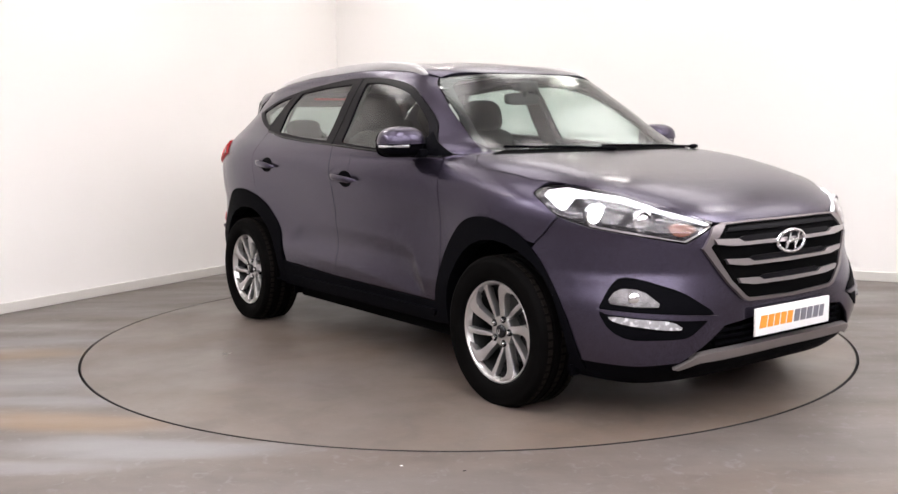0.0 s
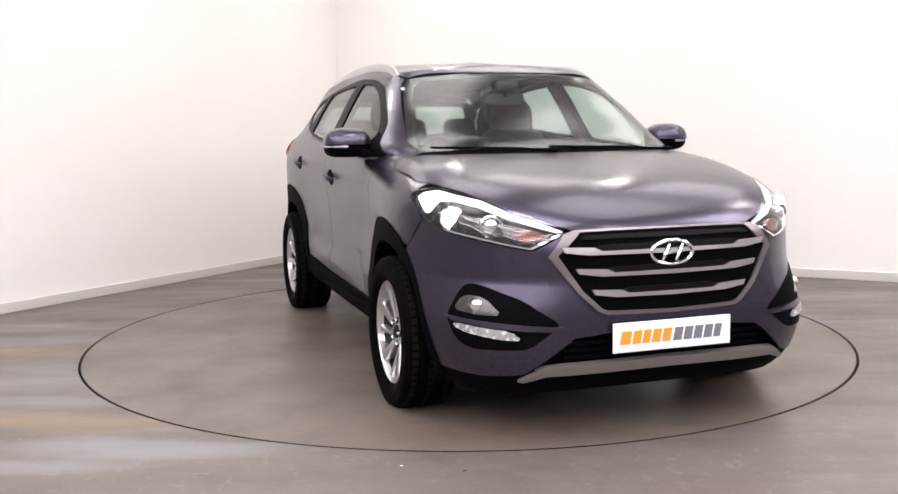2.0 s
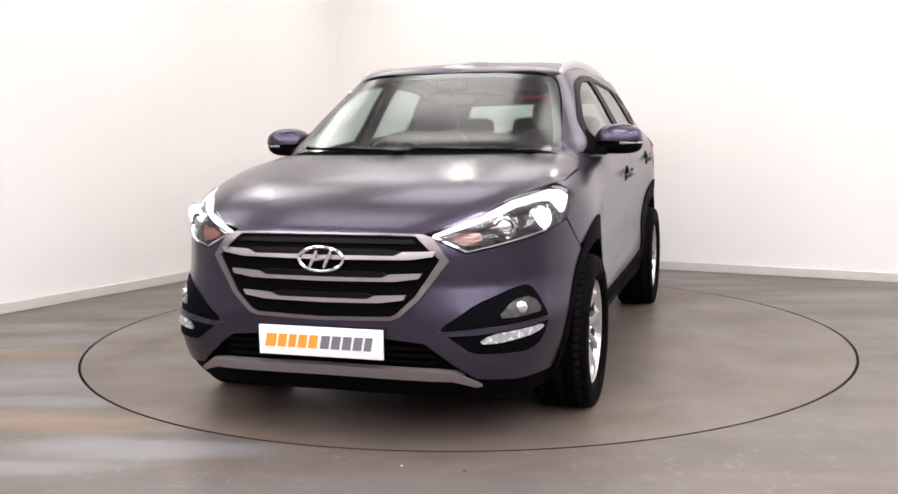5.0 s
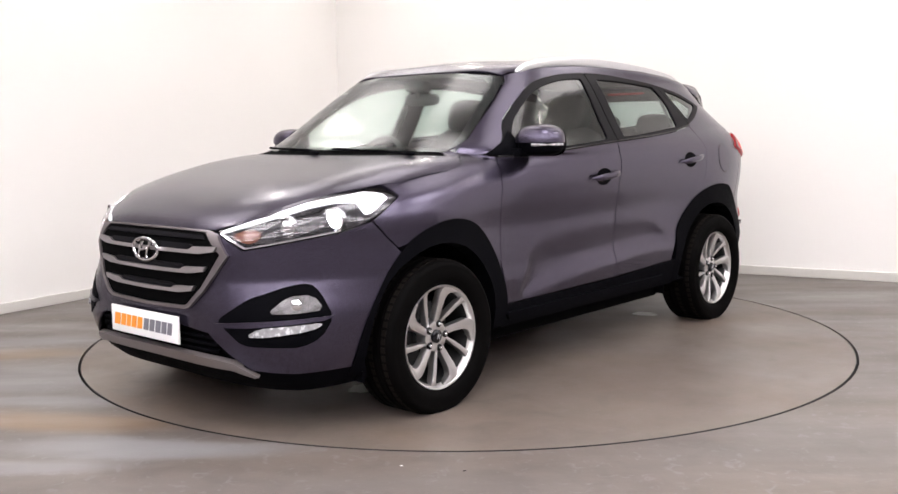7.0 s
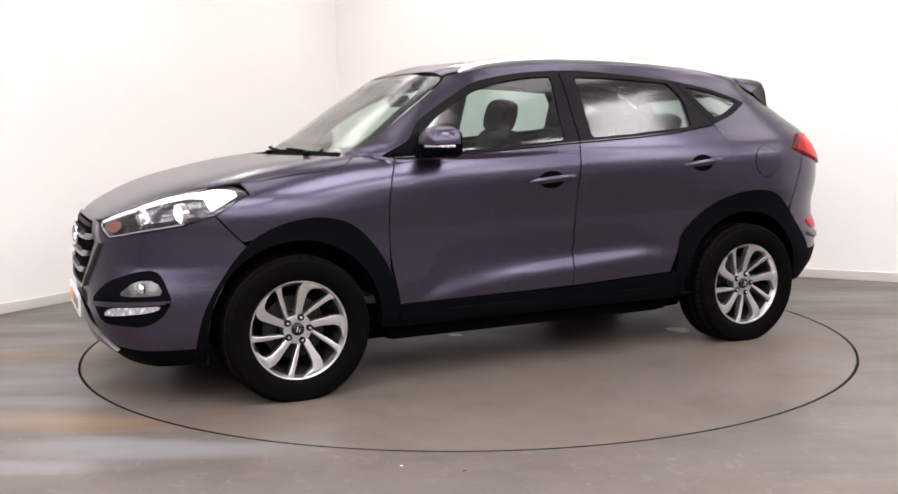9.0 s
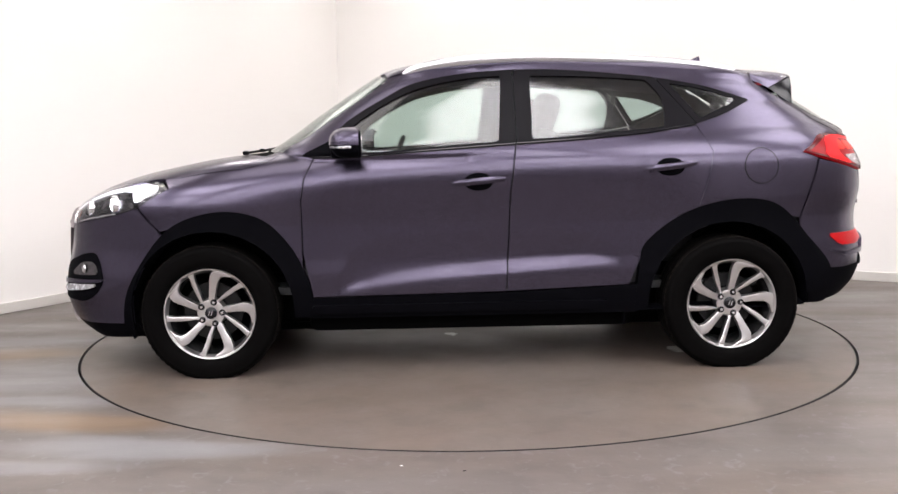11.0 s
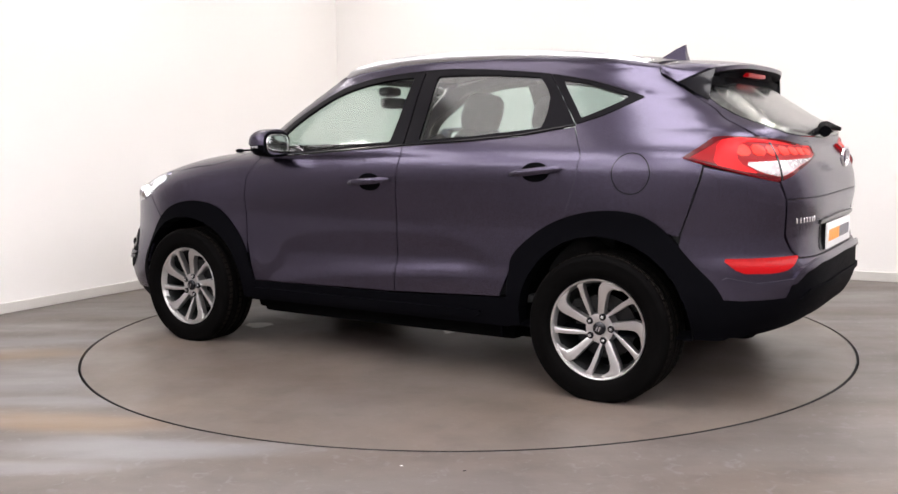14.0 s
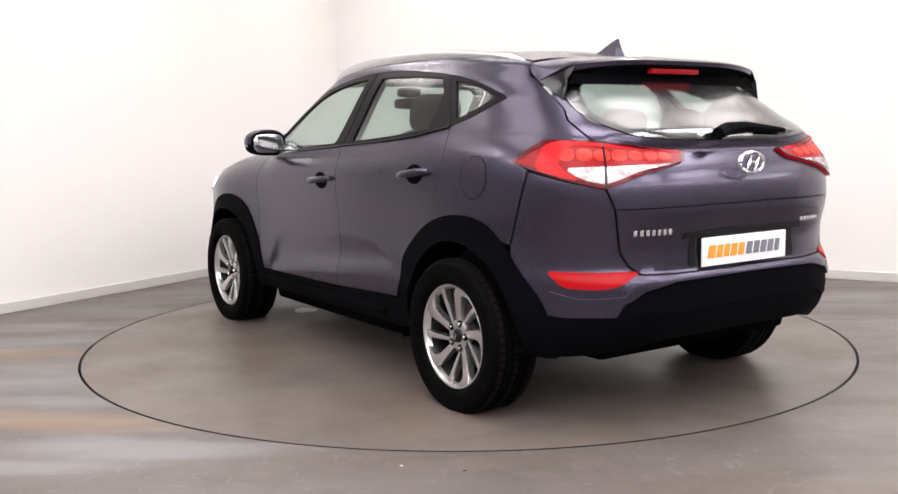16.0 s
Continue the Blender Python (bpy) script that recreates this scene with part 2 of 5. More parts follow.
def tube(bm, path, radius, n=8, squash=1.0, closed=False, taper=None):
    """A round or flattened bar along a path."""
    path = [Vector(p) for p in path]
    rings = []
    for i, p in enumerate(path):
        a = path[i - 1] if i or closed else path[i]
        b = path[(i + 1) % len(path)] if i + 1 < len(path) or closed else path[i]
        d = (b - a).normalized()
        u = d.cross(Vector((0, 0, 1)))
        u = u.normalized() if u.length > 1e-3 else Vector((1, 0, 0))
        w = u.cross(d)
        r = radius * (taper[i] if taper else 1)
        rings.append([bm.verts.new(p + u * (r * math.cos(k * math.tau / n)) + w * (r * squash * math.sin(k * math.tau / n))) for k in range(n)])
    for i in range(len(rings) - (0 if closed else 1)):
        a, b = rings[i], rings[(i + 1) % len(rings)]
        for k in range(n):
            bm.faces.new((a[k], a[(k + 1) % n], b[(k + 1) % n], b[k]))
    if not closed:
        bm.faces.new(rings[0][::-1])
        bm.faces.new(rings[-1])
    bmesh.ops.recalc_face_normals(bm, faces=bm.faces[:])
    return bm


def lathe(bm, profile, n=64, start=0.0, sweep=math.tau, centre=(0, 0, 0)):
    """Turns (radius, depth) pairs about the y axis."""
    full = abs(sweep - math.tau) < 1e-6
    count = n if full else n + 1
    rings = []
    for k in range(count):
        a = start + sweep * k / n
        rings.append([bm.verts.new((centre[0] + r * math.cos(a), centre[1] + y, centre[2] + r * math.sin(a))) for r, y in profile])
    for k in range(n):
        a, b = rings[k], rings[(k + 1) % count]
        for i in range(len(profile) - 1):
            bm.faces.new((a[i], a[i + 1], b[i + 1], b[i]))
    bmesh.ops.remove_doubles(bm, verts=bm.verts[:], dist=1e-5)
    bmesh.ops.recalc_face_normals(bm, faces=bm.faces[:])
    return bm


def prism(bm, pts, lift, depth, bevel=0.0):
    """A flat plate: pts are 2D, lift turns (u, v, height) into a place."""
    top = [bm.verts.new(lift(u, v, 0)) for u, v in pts]
    low = [bm.verts.new(lift(u, v, -depth)) for u, v in pts]
    n = len(pts)
    f = [bm.faces.new(top), bm.faces.new(low[::-1])]
    f += [bm.faces.new((top[i], low[i], low[(i + 1) % n], top[(i + 1) % n])) for i in range(n)]
    bmesh.ops.recalc_face_normals(bm, faces=bm.faces[:])
    if bevel:
        edges = [e for e in f[0].edges]
        bmesh.ops.bevel(bm, geom=edges, offset=bevel, segments=2, affect="EDGES", profile=0.6)
    return bm


def blob(bm, centre, radii, power=0.7, n=24, m=16, low=-90, high=90, turn=None):
    """A rounded cushion; power below 1 makes it boxier; low and high cut it by latitude."""
    def sp(c):
        return math.copysign(abs(c) ** power, c)
    rows = []
    for j in range(m + 1):
        p = radians(low + (high - low) * j / m)
        rows.append([])
        for i in range(n):
            q = math.tau * i / n
            v = Vector((radii[0] * sp(math.cos(p)) * sp(math.cos(q)), radii[1] * sp(math.cos(p)) * sp(math.sin(q)), radii[2] * sp(math.sin(p))))
            rows[-1].append(bm.verts.new(Vector(centre) + (turn @ v if turn else v)))
    for j in range(m):
        for i in range(n):
            bm.faces.new((rows[j][i], rows[j][(i + 1) % n], rows[j + 1][(i + 1) % n], rows[j + 1][i]))
    bm.faces.new(rows[0][::-1])
    bm.faces.new(rows[-1])
    bmesh.ops.remove_doubles(bm, verts=bm.verts[:], dist=1e-5)
    bmesh.ops.recalc_face_normals(bm, faces=bm.faces[:])
    return bm


# ---- the shell of the car: smooth solids that its panels lie on (x ahead, y to its left) ----

def knots(v, *pts):
    """Smooth monotone curve through (v, value) knots, for arrays."""
    xs = np.array(pts[0::2], float)
    ys = np.array(pts[1::2], float)
    h = np.diff(xs)
    d = np.diff(ys) / h
    m = np.zeros_like(xs)
    m[0], m[-1] = d[0], d[-1]
    for i in range(1, len(xs) - 1):
        if d[i - 1] * d[i] > 0:
            a, b = 2 * h[i] + h[i - 1], h[i] + 2 * h[i - 1]
            m[i] = (a + b) / (a / d[i - 1] + b / d[i])
    v = np.clip(np.asarray(v, float), xs[0], xs[-1])
    k = np.clip(np.searchsorted(xs, v) - 1, 0, len(h) - 1)
    s = (v - xs[k]) / h[k]
    return ((1 + 2 * s) * (1 - s) ** 2 * ys[k] + s * (1 - s) ** 2 * h[k] * m[k]
            + s * s * (3 - 2 * s) * ys[k + 1] + s * s * (s - 1) * h[k] * m[k + 1])


def crease(x):
    """Height of the shoulder crease along the car."""
    return knots(x, -2.2, 1.10, -1.65, 1.09, -1.24, 1.078, -0.33, 1.038, 0.85, 0.945, 1.6, 0.88, 2.2, 0.80)


def side_width(x, z):
    """Half width of the lower body: sill, door hollow, shoulder crease and wheel bulges."""
    low = knots(z, 0.15, 0.82, 0.28, 0.862, 0.36, 0.876, 0.42, 0.884, 0.50, 0.887, 0.60, 0.879, 0.76, 0.876, 0.90, 0.893, 1.08, 0.921, 1.3, 0.93)
    # arched scoop in the doors above a rising lower crease
    high = knots(x, -0.86, 0.53, -0.82, 0.558, -0.71, 0.634, -0.58, 0.698, -0.44, 0.714, -0.23, 0.719, 0.10, 0.712, 0.42, 0.695, 0.58, 0.64, 0.66, 0.54, 0.72, 0.43)
    edge = knots(x, -0.86, 0.568, -0.774, 0.563, -0.174, 0.511, 0.29, 0.466, 0.69, 0.408, 0.80, 0.39)
    deep = np.clip((high - edge) / 0.20, 0, 1)
    dent = 0
    for dz, weight in ((-0.030, 0.09), (-0.020, 0.14), (-0.010, 0.17), (0.0, 0.20), (0.010, 0.17), (0.020, 0.14), (0.030, 0.09)):
        u = np.clip((high - z - dz) / np.maximum(high - edge, 0.02), 0, 1)
        lip = np.where(z + dz < edge, np.exp(-((z + dz - edge) / 0.06) ** 2), 0)
        dent = dent + weight * (0.0030 * lip - 0.015 * knots(u, 0.0, 0.0, 0.10, 0.15, 0.40, 0.75, 0.68, 1.0, 0.78, 0.80, 0.93, 0.0, 0.97, -0.12, 1.0, -0.16))
    low = low + deep * dent
    r = z - crease(x)
    top = 0.925 - 0.34 * r - 0.3 * np.maximum(r, 0) ** 2
    y = 0.5 * (low + top - np.sqrt((low - top) ** 2 + 0.034 ** 2))
    g = knots(z, 0.2, 0.0, 0.45, 0.75, 0.65, 1.0, 0.85, 0.8, 1.05, 0.15, 1.2, 0.0)
    y = y + g * (0.068 * np.exp(-((x - 1.40) / 0.42) ** 2) + 0.043 * np.exp(-((x + 1.42) / 0.50) ** 2))
    return np.maximum(y, 0.05)


def lower_body(x, y, z):
    """Less than 1 inside bumpers, wings, doors and bonnet."""
    w = side_width(x, z)
    front = knots(z, 0.15, 2.03, 0.22, 2.13, 0.28, 2.175, 0.33, 2.195, 0.42, 2.212, 0.52, 2.212, 0.62, 2.205, 0.75, 2.195, 0.83, 2.19, 0.89, 2.17, 0.96, 2.12, 1.06, 2.04, 1.2, 1.9)
    rear = knots(z, 0.2, 1.98, 0.32, 2.09, 0.42, 2.175, 0.52, 2.205, 0.63, 2.205, 0.68, 2.178, 0.76, 2.172, 0.92, 2.195, 1.0, 2.192, 1.1, 2.175, 1.2, 2.14, 1.3, 2.0)
    n = np.where(x > 0, 3.5 + 1.0 * np.clip((0.66 - z) / 0.25, 0, 1), 4.3)
    plan = (np.abs(y) / w) ** n + (np.maximum(x - 1.0, 0) / (front - 1.0)) ** n + (np.maximum(-1.0 - x, 0) / (rear - 1.0)) ** n
    top = knots(x, -2.2, 1.16, -2.0, 1.24, -1.7, 1.30, 0.5, 1.30, 0.8, 1.17, 1.0, 1.148, 1.35, 1.108, 1.59, 1.064, 1.77, 1.028, 1.92, 0.990, 2.05, 0.945, 2.15, 0.90, 2.22, 0.82)
    return (plan ** 2.5 + (np.maximum(z - 0.62, 0) / (top - 0.62)) ** 7) ** 0.4


def cabin(x, y, z):
    """Less than 1 inside the glasshouse: screens, pillars and roof."""
    roof = knots(x, -2.1, 1.47, -1.8, 1.53, -1.5, 1.567, -1.23, 1.605, -0.93, 1.635, -0.63, 1.652, -0.33, 1.655, -0.05, 1.642, 0.2, 1.62, 0.5, 1.60)
    q = (z - 1.12) / (roof - 1.12)
    w = knots(q, -0.6, 0.35, -0.25, 0.70, -0.1, 0.83, 0.0, 0.876, 0.10, 0.858, 0.2, 0.828, 0.34, 0.784, 0.52, 0.732, 0.71, 0.670, 0.81, 0.630, 0.90, 0.596, 0.95, 0.535, 0.985, 0.36, 1.0, 0.06, 1.02, 0.01)
    w = w * (1 + np.clip((-0.7 - x) / 0.8, 0, 1) * (0.025 * np.clip(q, 0, 1) + 0.085 * np.clip((q - 0.6) / 0.35, 0, 1)))
    screen = knots(z, 0.8, 0.8, 1.0, 1.12, 1.13, 1.10, 1.217, 0.972, 1.353, 0.785, 1.428, 0.672, 1.516, 0.54, 1.56, 0.465, 1.60, 0.36, 1.66, 0.25)
    back = knots(z, 0.85, 1.60, 1.0, 1.95, 1.1, 2.08, 1.2, 2.11, 1.3, 1.97, 1.43, 1.78, 1.5, 1.69, 1.6, 1.60)
    n = 4.3
    return np.maximum(q - 1, 0) * 60 + (np.abs(y) / w) ** n + (np.maximum(x, 0) / screen) ** n + (np.maximum(-1.0 - x, 0) / (back - 1.0)) ** n


def body(x, y, z):
    """The whole shell: both solids with a soft fillet between them."""
    a, b = lower_body(x, y, z), cabin(x, y, z) ** 0.5
    h = np.clip(0.5 + (b - a) / 0.10, 0, 1)
    return b * (1 - h) + a * h - 0.025 * h * (1 - h)


def gradient(p):
    e = 5e-3
    g = np.stack([body(p[:, 0] + e * (i == 0), p[:, 1] + e * (i == 1), p[:, 2] + e * (i == 2))
                  - body(p[:, 0] - e * (i == 0), p[:, 1] - e * (i == 1), p[:, 2] - e * (i == 2)) for i in range(3)], 1)
    return g / (np.linalg.norm(g, axis=1)[:, None] + 1e-12)


def on_body(way, uv):
    """Places on the shell: way says how the two numbers of each row aim at it."""
    uv = np.asarray(uv, float)
    a, b = uv[:, 0], uv[:, 1]
    o = np.zeros((len(uv), 3))
    d = np.zeros((len(uv), 3))
    if way == "side":
        o[:, 0], o[:, 2], d[:, 1], far = a, b, 1, 1.3
    elif way == "front":
        o[:, 1], o[:, 2], d[:, 0], far = a, b, 1, 2.6
    elif way == "rear":
        o[:, 0], o[:, 1], o[:, 2], d[:, 0], far = -1.0, a, b, -1, 1.6
    elif way == "top":
        o[:, 0], o[:, 1], o[:, 2], d[:, 2], far = a, b, 0.75, 1, 1.2
    elif way == "nose":
        o[:, 0], o[:, 2], far = 1.0, b, 1.6
        d[:, 0], d[:, 1] = np.cos(np.radians(a)), np.sin(np.radians(a))
    else:
        o[:, 0], o[:, 2], far = -1.0, b, 1.6
        d[:, 0], d[:, 1] = -np.cos(np.radians(a)), np.sin(np.radians(a))
    lo, hi = np.zeros(len(uv)), np.full(len(uv), far)
    for _ in range(26):
        mid = 0.5 * (lo + hi)
        p = o + d * mid[:, None]
        inside = body(p[:, 0], p[:, 1], p[:, 2]) < 1
        lo, hi = np.where(inside, mid, lo), np.where(inside, hi, mid)
    return o + d * lo[:, None]


def convert(way_in, way_out, pts):
    """The same places on the shell, told in another way of aiming."""
    p = on_body(way_in, pts)
    if way_out == "side":
        q = p[:, [0, 2]]
    elif way_out in ("front", "rear"):
        q = p[:, [1, 2]]
    elif way_out == "top":
        q = p[:, [0, 1]]
    elif way_out == "nose":
        q = np.stack([np.degrees(np.arctan2(p[:, 1], p[:, 0] - 1)), p[:, 2]], 1)
    else:
        q = np.stack([np.degrees(np.arctan2(p[:, 1], -1 - p[:, 0])), p[:, 2]], 1)
    return [tuple(v) for v in q]


def curved(pts, *corners, n=5):
    """A closed outline drawn as a smooth curve that breaks at the corners named by number."""
    p = [np.array(q, float) for q in pts]
    out = []
    for i in range(len(p)):
        b, c = p[i], p[(i + 1) % len(p)]
        a = b if i in corners else p[i - 1]
        d = c if (i + 1) % len(p) in corners else p[(i + 2) % len(p)]
        for k in range(n):
            t = k / n
            h = 0.5 * (2 * b + (c - a) * t + (2 * a - 5 * b + 4 * c - d) * t * t + (3 * b - a - 3 * c + d) * t ** 3)
            out.append(tuple(h))
    return out


def curved_line(pts, n=5):
    p = [np.array(q, float) for q in pts]
    out = []
    for i in range(len(p) - 1):
        b, c = p[i], p[i + 1]
        a, d = p[max(i - 1, 0)], p[min(i + 2, len(p) - 1)]
        out += [tuple(0.5 * (2 * b + (c - a) * t + (2 * a - 5 * b + 4 * c - d) * t * t + (3 * b - a - 3 * c + d) * t ** 3)) for t in (k / n for k in range(n))]
    return out + [tuple(p[-1])]


def mirrored(pts):
    """Closes a half outline given from the middle plane outwards, first number across."""
    return list(pts) + [(-a, b) for a, b in reversed(pts) if abs(a) > 1e-6]


def rounded(pts, times):
    pts = [np.array(p, float) for p in pts]
    for _ in range(times):
        out = []
        for i, a in enumerate(pts):
            b = pts[(i + 1) % len(pts)]
            f = min(0.25, 0.02 / (np.linalg.norm(b - a) + 1e-9))
            out += [a + (b - a) * f, b + (a - b) * f]
        pts = out
    return pts


def divided(pts, step):
    out = []
    for i, a in enumerate(pts):
        b = pts[(i + 1) % len(pts)]
        n = max(1, int(math.ceil(np.linalg.norm(b - a) / step)))
        out += [a + (b - a) * k / n for k in range(n)]
    return np.array(out)


def within(p, loop):
    x, y = p[:, 0], p[:, 1]
    hit = np.zeros(len(p), bool)
    for i in range(len(loop)):
        a, b = loop[i - 1], loop[i]
        if a[1] != b[1]:
            hit ^= ((a[1] > y) != (b[1] > y)) & (x < (b[0] - a[0]) * (y - a[1]) / (b[1] - a[1]) + a[0])
    return hit


def shrunk(loop, gap):
    """The outline drawn in by half a panel gap."""
    nxt, prv = np.roll(loop, -1, 0), np.roll(loop, 1, 0)
    d = nxt - prv
    n = np.stack([-d[:, 1], d[:, 0]], 1) / (np.linalg.norm(d, axis=1)[:, None] + 1e-9)
    area = np.sum(loop[:, 0] * nxt[:, 1] - nxt[:, 0] * loop[:, 1])
    return loop + n * gap * (1 if area > 0 else -1)


def sheet(way, pts, cell, soft, gap, holes):
    """Triangles on the shell inside an outline."""
    from mathutils.geometry import delaunay_2d_cdt
    s = np.array([0.021 if way in ("nose", "tail") else 1.0, 1.0])
    loops = [shrunk(divided(np.array(rounded([np.array(p) * s for p in pts], soft)), cell * 0.6), gap)]
    loops += [divided(np.array(rounded([np.array(p) * s for p in h], soft)), cell * 0.6) for h in holes]
    lo, hi = loops[0].min(0), loops[0].max(0)
    gx, gy = np.meshgrid(np.arange(lo[0] + cell / 2, hi[0], cell), np.arange(lo[1] + cell / 2, hi[1], cell * 0.9))
    gx[1::2] += cell / 2
    g = np.stack([gx.ravel(), gy.ravel()], 1)
    g = g[within(g, loops[0])] if len(g) else g
    edge = np.concatenate(loops)
    if len(g):
        near = np.min(np.linalg.norm(g[:, None] - edge[None], axis=2), axis=1)
        g = g[near > cell * 0.45]
    edges, k = [], 0
    for loop in loops:
        edges += [(k + i, k + (i + 1) % len(loop)) for i in range(len(loop))]
        k += len(loop)
    pts2 = [Vector(p) for p in edge] + [Vector(p) for p in g]
    verts, _, faces, *_ = delaunay_2d_cdt(pts2, edges, [], 1, 1e-6)
    v = np.array([tuple(p) for p in verts])
    f = np.array([q for q in faces])
    c = v[f].mean(1)
    keep = within(c, loops[0])
    for loop in loops[1:]:
        keep &= ~within(c, loop)
    return on_body(way, v / s), f[keep]


def panel(name, mat, owner, regions, side=1, out=0.0, thick=0.014, cell=0.05, soft=1, gap=0.0, holes=(), label=""):
    """A curved plate on the shell, with turned-in edges. regions: (way, outline) pairs; side -1 puts it on the car's right."""
    verts, normals, faces = [], [], []
    for way, pts in regions:
        p, f = sheet(way, pts, cell, soft, gap, holes)
        g = gradient(p)
        tri = p[f]
        up = np.cross(tri[:, 1] - tri[:, 0], tri[:, 2] - tri[:, 0])
        flip = np.sum(up * g[f[:, 0]], 1) < 0
        f[flip] = f[flip][:, ::-1]
        k = len(verts)
        top = p + g * out
        verts += list(top)
        normals += list(g)
        faces += [tuple(int(i) + k for i in q) for q in f]
        if thick:
            seen = {}
            for q in f:
                for i in range(3):
                    a, b = int(q[i]), int(q[(i + 1) % 3])
                    seen[(a, b)] = True
            for a, b in list(seen):
                if (b, a) not in seen:
                    k2 = len(verts)
                    e = np.cross(top[b] - top[a], g[a])
                    e = e / (np.linalg.norm(e) + 1e-12)
                    verts += [top[a], top[b], top[b] - g[b] * thick, top[a] - g[a] * thick]
                    normals += [e] * 4
                    faces.append((k2 + 1, k2, k2 + 3, k2 + 2))
    v, n = np.array(verts), np.array(normals)
    if side < 0:
        v, n = v * (1, -1, 1), n * (1, -1, 1)
        faces = [q[::-1] for q in faces]
    me = bpy.data.meshes.new(name)
    me.from_pydata([tuple(q) for q in v], [], faces)
    me.shade_smooth()
    me.normals_split_custom_set_from_vertices([tuple(q) for q in n])
    return link(name, me, mat, owner, label)


# ---- the hall ----
CORNER = Vector((-1.282, 4.120, 0))
ALONG_A = Vector((-0.5145, -0.8575, 0))
ALONG_B = Vector((0.8905, -0.4550, 0))
SPOTS = [CORNER, CORNER + ALONG_A * 13, CORNER + ALONG_A * 13 + ALONG_B * 11, CORNER + ALONG_B * 11]


def slab(name, a, b, thick, z0, z1, mat, label, bevel=0.0):
    """A wall or board from a to b, standing outside (positive) or inside (negative) the line."""
    d = (b - a).normalized()
    n = Vector((d.y, -d.x, 0))
    mid = (a + b) / 2
    centre = (SPOTS[0] + SPOTS[2]) / 2
    if (mid - centre).dot(n) < 0:
        n = -n
    c = mid + n * (thick / 2)
    turn = Matrix.Rotation(math.atan2(d.y, d.x), 4, "Z")
    bm = box(bmesh.new(), (c.x, c.y, (z0 + z1) / 2), ((b - a).length, abs(thick), z1 - z0), bevel, turn)
    return tagged(part(name, bm, mat, None, smooth=False), label, "wall" if "wall" in name else "skirting board", kind="structure")


# just out of view the west wall turns grey, to darken side reflections
WHITE_END = SPOTS[0] + ALONG_A * 4.2
for name, a, b, mat in (("wall_west", SPOTS[0] - ALONG_A * 0.2, WHITE_END, WALL), ("wall_southwest", WHITE_END, SPOTS[1] + ALONG_A * 0.2, UNSEEN_WALL_GREY), ("wall_south", SPOTS[1], SPOTS[2], UNSEEN_WALL_GREY), ("wall_east", SPOTS[2] + ALONG_A * 0.2, SPOTS[3] - ALONG_A * 0.2, UNSEEN_WALL_GREY), ("wall_north", SPOTS[3], SPOTS[0], WALL)):
    slab(name, a, b, 0.2, 0.0, CEILING, mat, "plain white painted studio wall" if mat is WALL else "plain unseen studio wall, grey to darken reflections in the car")
for i, name in ((0, "baseboard_west"), (3, "baseboard_north")):
    a, b = SPOTS[i], SPOTS[(i + 1) % 4]
    e = (b - a).normalized() * 0.02
    slab(name, a + e * (1 if i == 0 else 0), b - e * (0 if i == 0 else 1), -0.018, 0.0, 0.075, SKIRTING, "low white skirting board along the studio wall", 0.006)

RADIUS = 2.2436


def make_floor():
    bm = bmesh.new()
    n = 180
    inner = [bm.verts.new(((RADIUS + 0.0065) * math.cos(math.tau * k / n), (RADIUS + 0.0065) * math.sin(math.tau * k / n), 0)) for k in range(n)]
    rim = [bm.verts.new((v.co.x, v.co.y, -0.06)) for v in inner]
    outer = []
    for k in range(n):
        a = math.tau * k / n
        d = Vector((math.cos(a), math.sin(a), 0))
        r = 16 / max(abs(d.x), abs(d.y))
        outer.append(bm.verts.new(d * r))
    for k in range(n):
        j = (k + 1) % n
        bm.faces.new((inner[k], outer[k], outer[j], inner[j]))
        bm.faces.new((inner[k], inner[j], rim[j], rim[k]))
    bm.normal_update()
    return tagged(part("floor", bm, FLOOR, None, smooth=False), "grey-brown painted concrete floor with stains and scuffs", "floor", kind="structure")


make_floor()
pit = bmesh.new()
bmesh.ops.create_circle(pit, cap_ends=True, radius=RADIUS + 0.05, segments=96, matrix=Matrix.Translation((0, 0, -0.06)))
tagged(part("turntable_pit", pit, GAP, None, smooth=False), "dark narrow pit beneath the turntable edge", "pit", kind="structure")
turntable = tagged(new("turntable"), "round grey-brown painted turntable flush with the floor", "turntable")
top = bmesh.new()
bmesh.ops.create_cone(top, cap_ends=True, radius1=RADIUS - 0.010, radius2=RADIUS - 0.010, depth=0.05, segments=180, matrix=Matrix.Translation((0, 0, -0.025)))
part("top_plate", top, DISC, turntable)
ring = lathe(bmesh.new(), [(RADIUS - 0.0095, -0.05), (RADIUS - 0.0095, -0.0005), (RADIUS - 0.007, -0.0005), (RADIUS - 0.006, -0.002), (RADIUS - 0.006, -0.05)], 180)
bmesh.ops.rotate(ring, matrix=Matrix.Rotation(radians(90), 3, "X"), verts=ring.verts)
part("steel_edge", ring, ALLOY_SHADED, turntable, "dark steel edge ring")

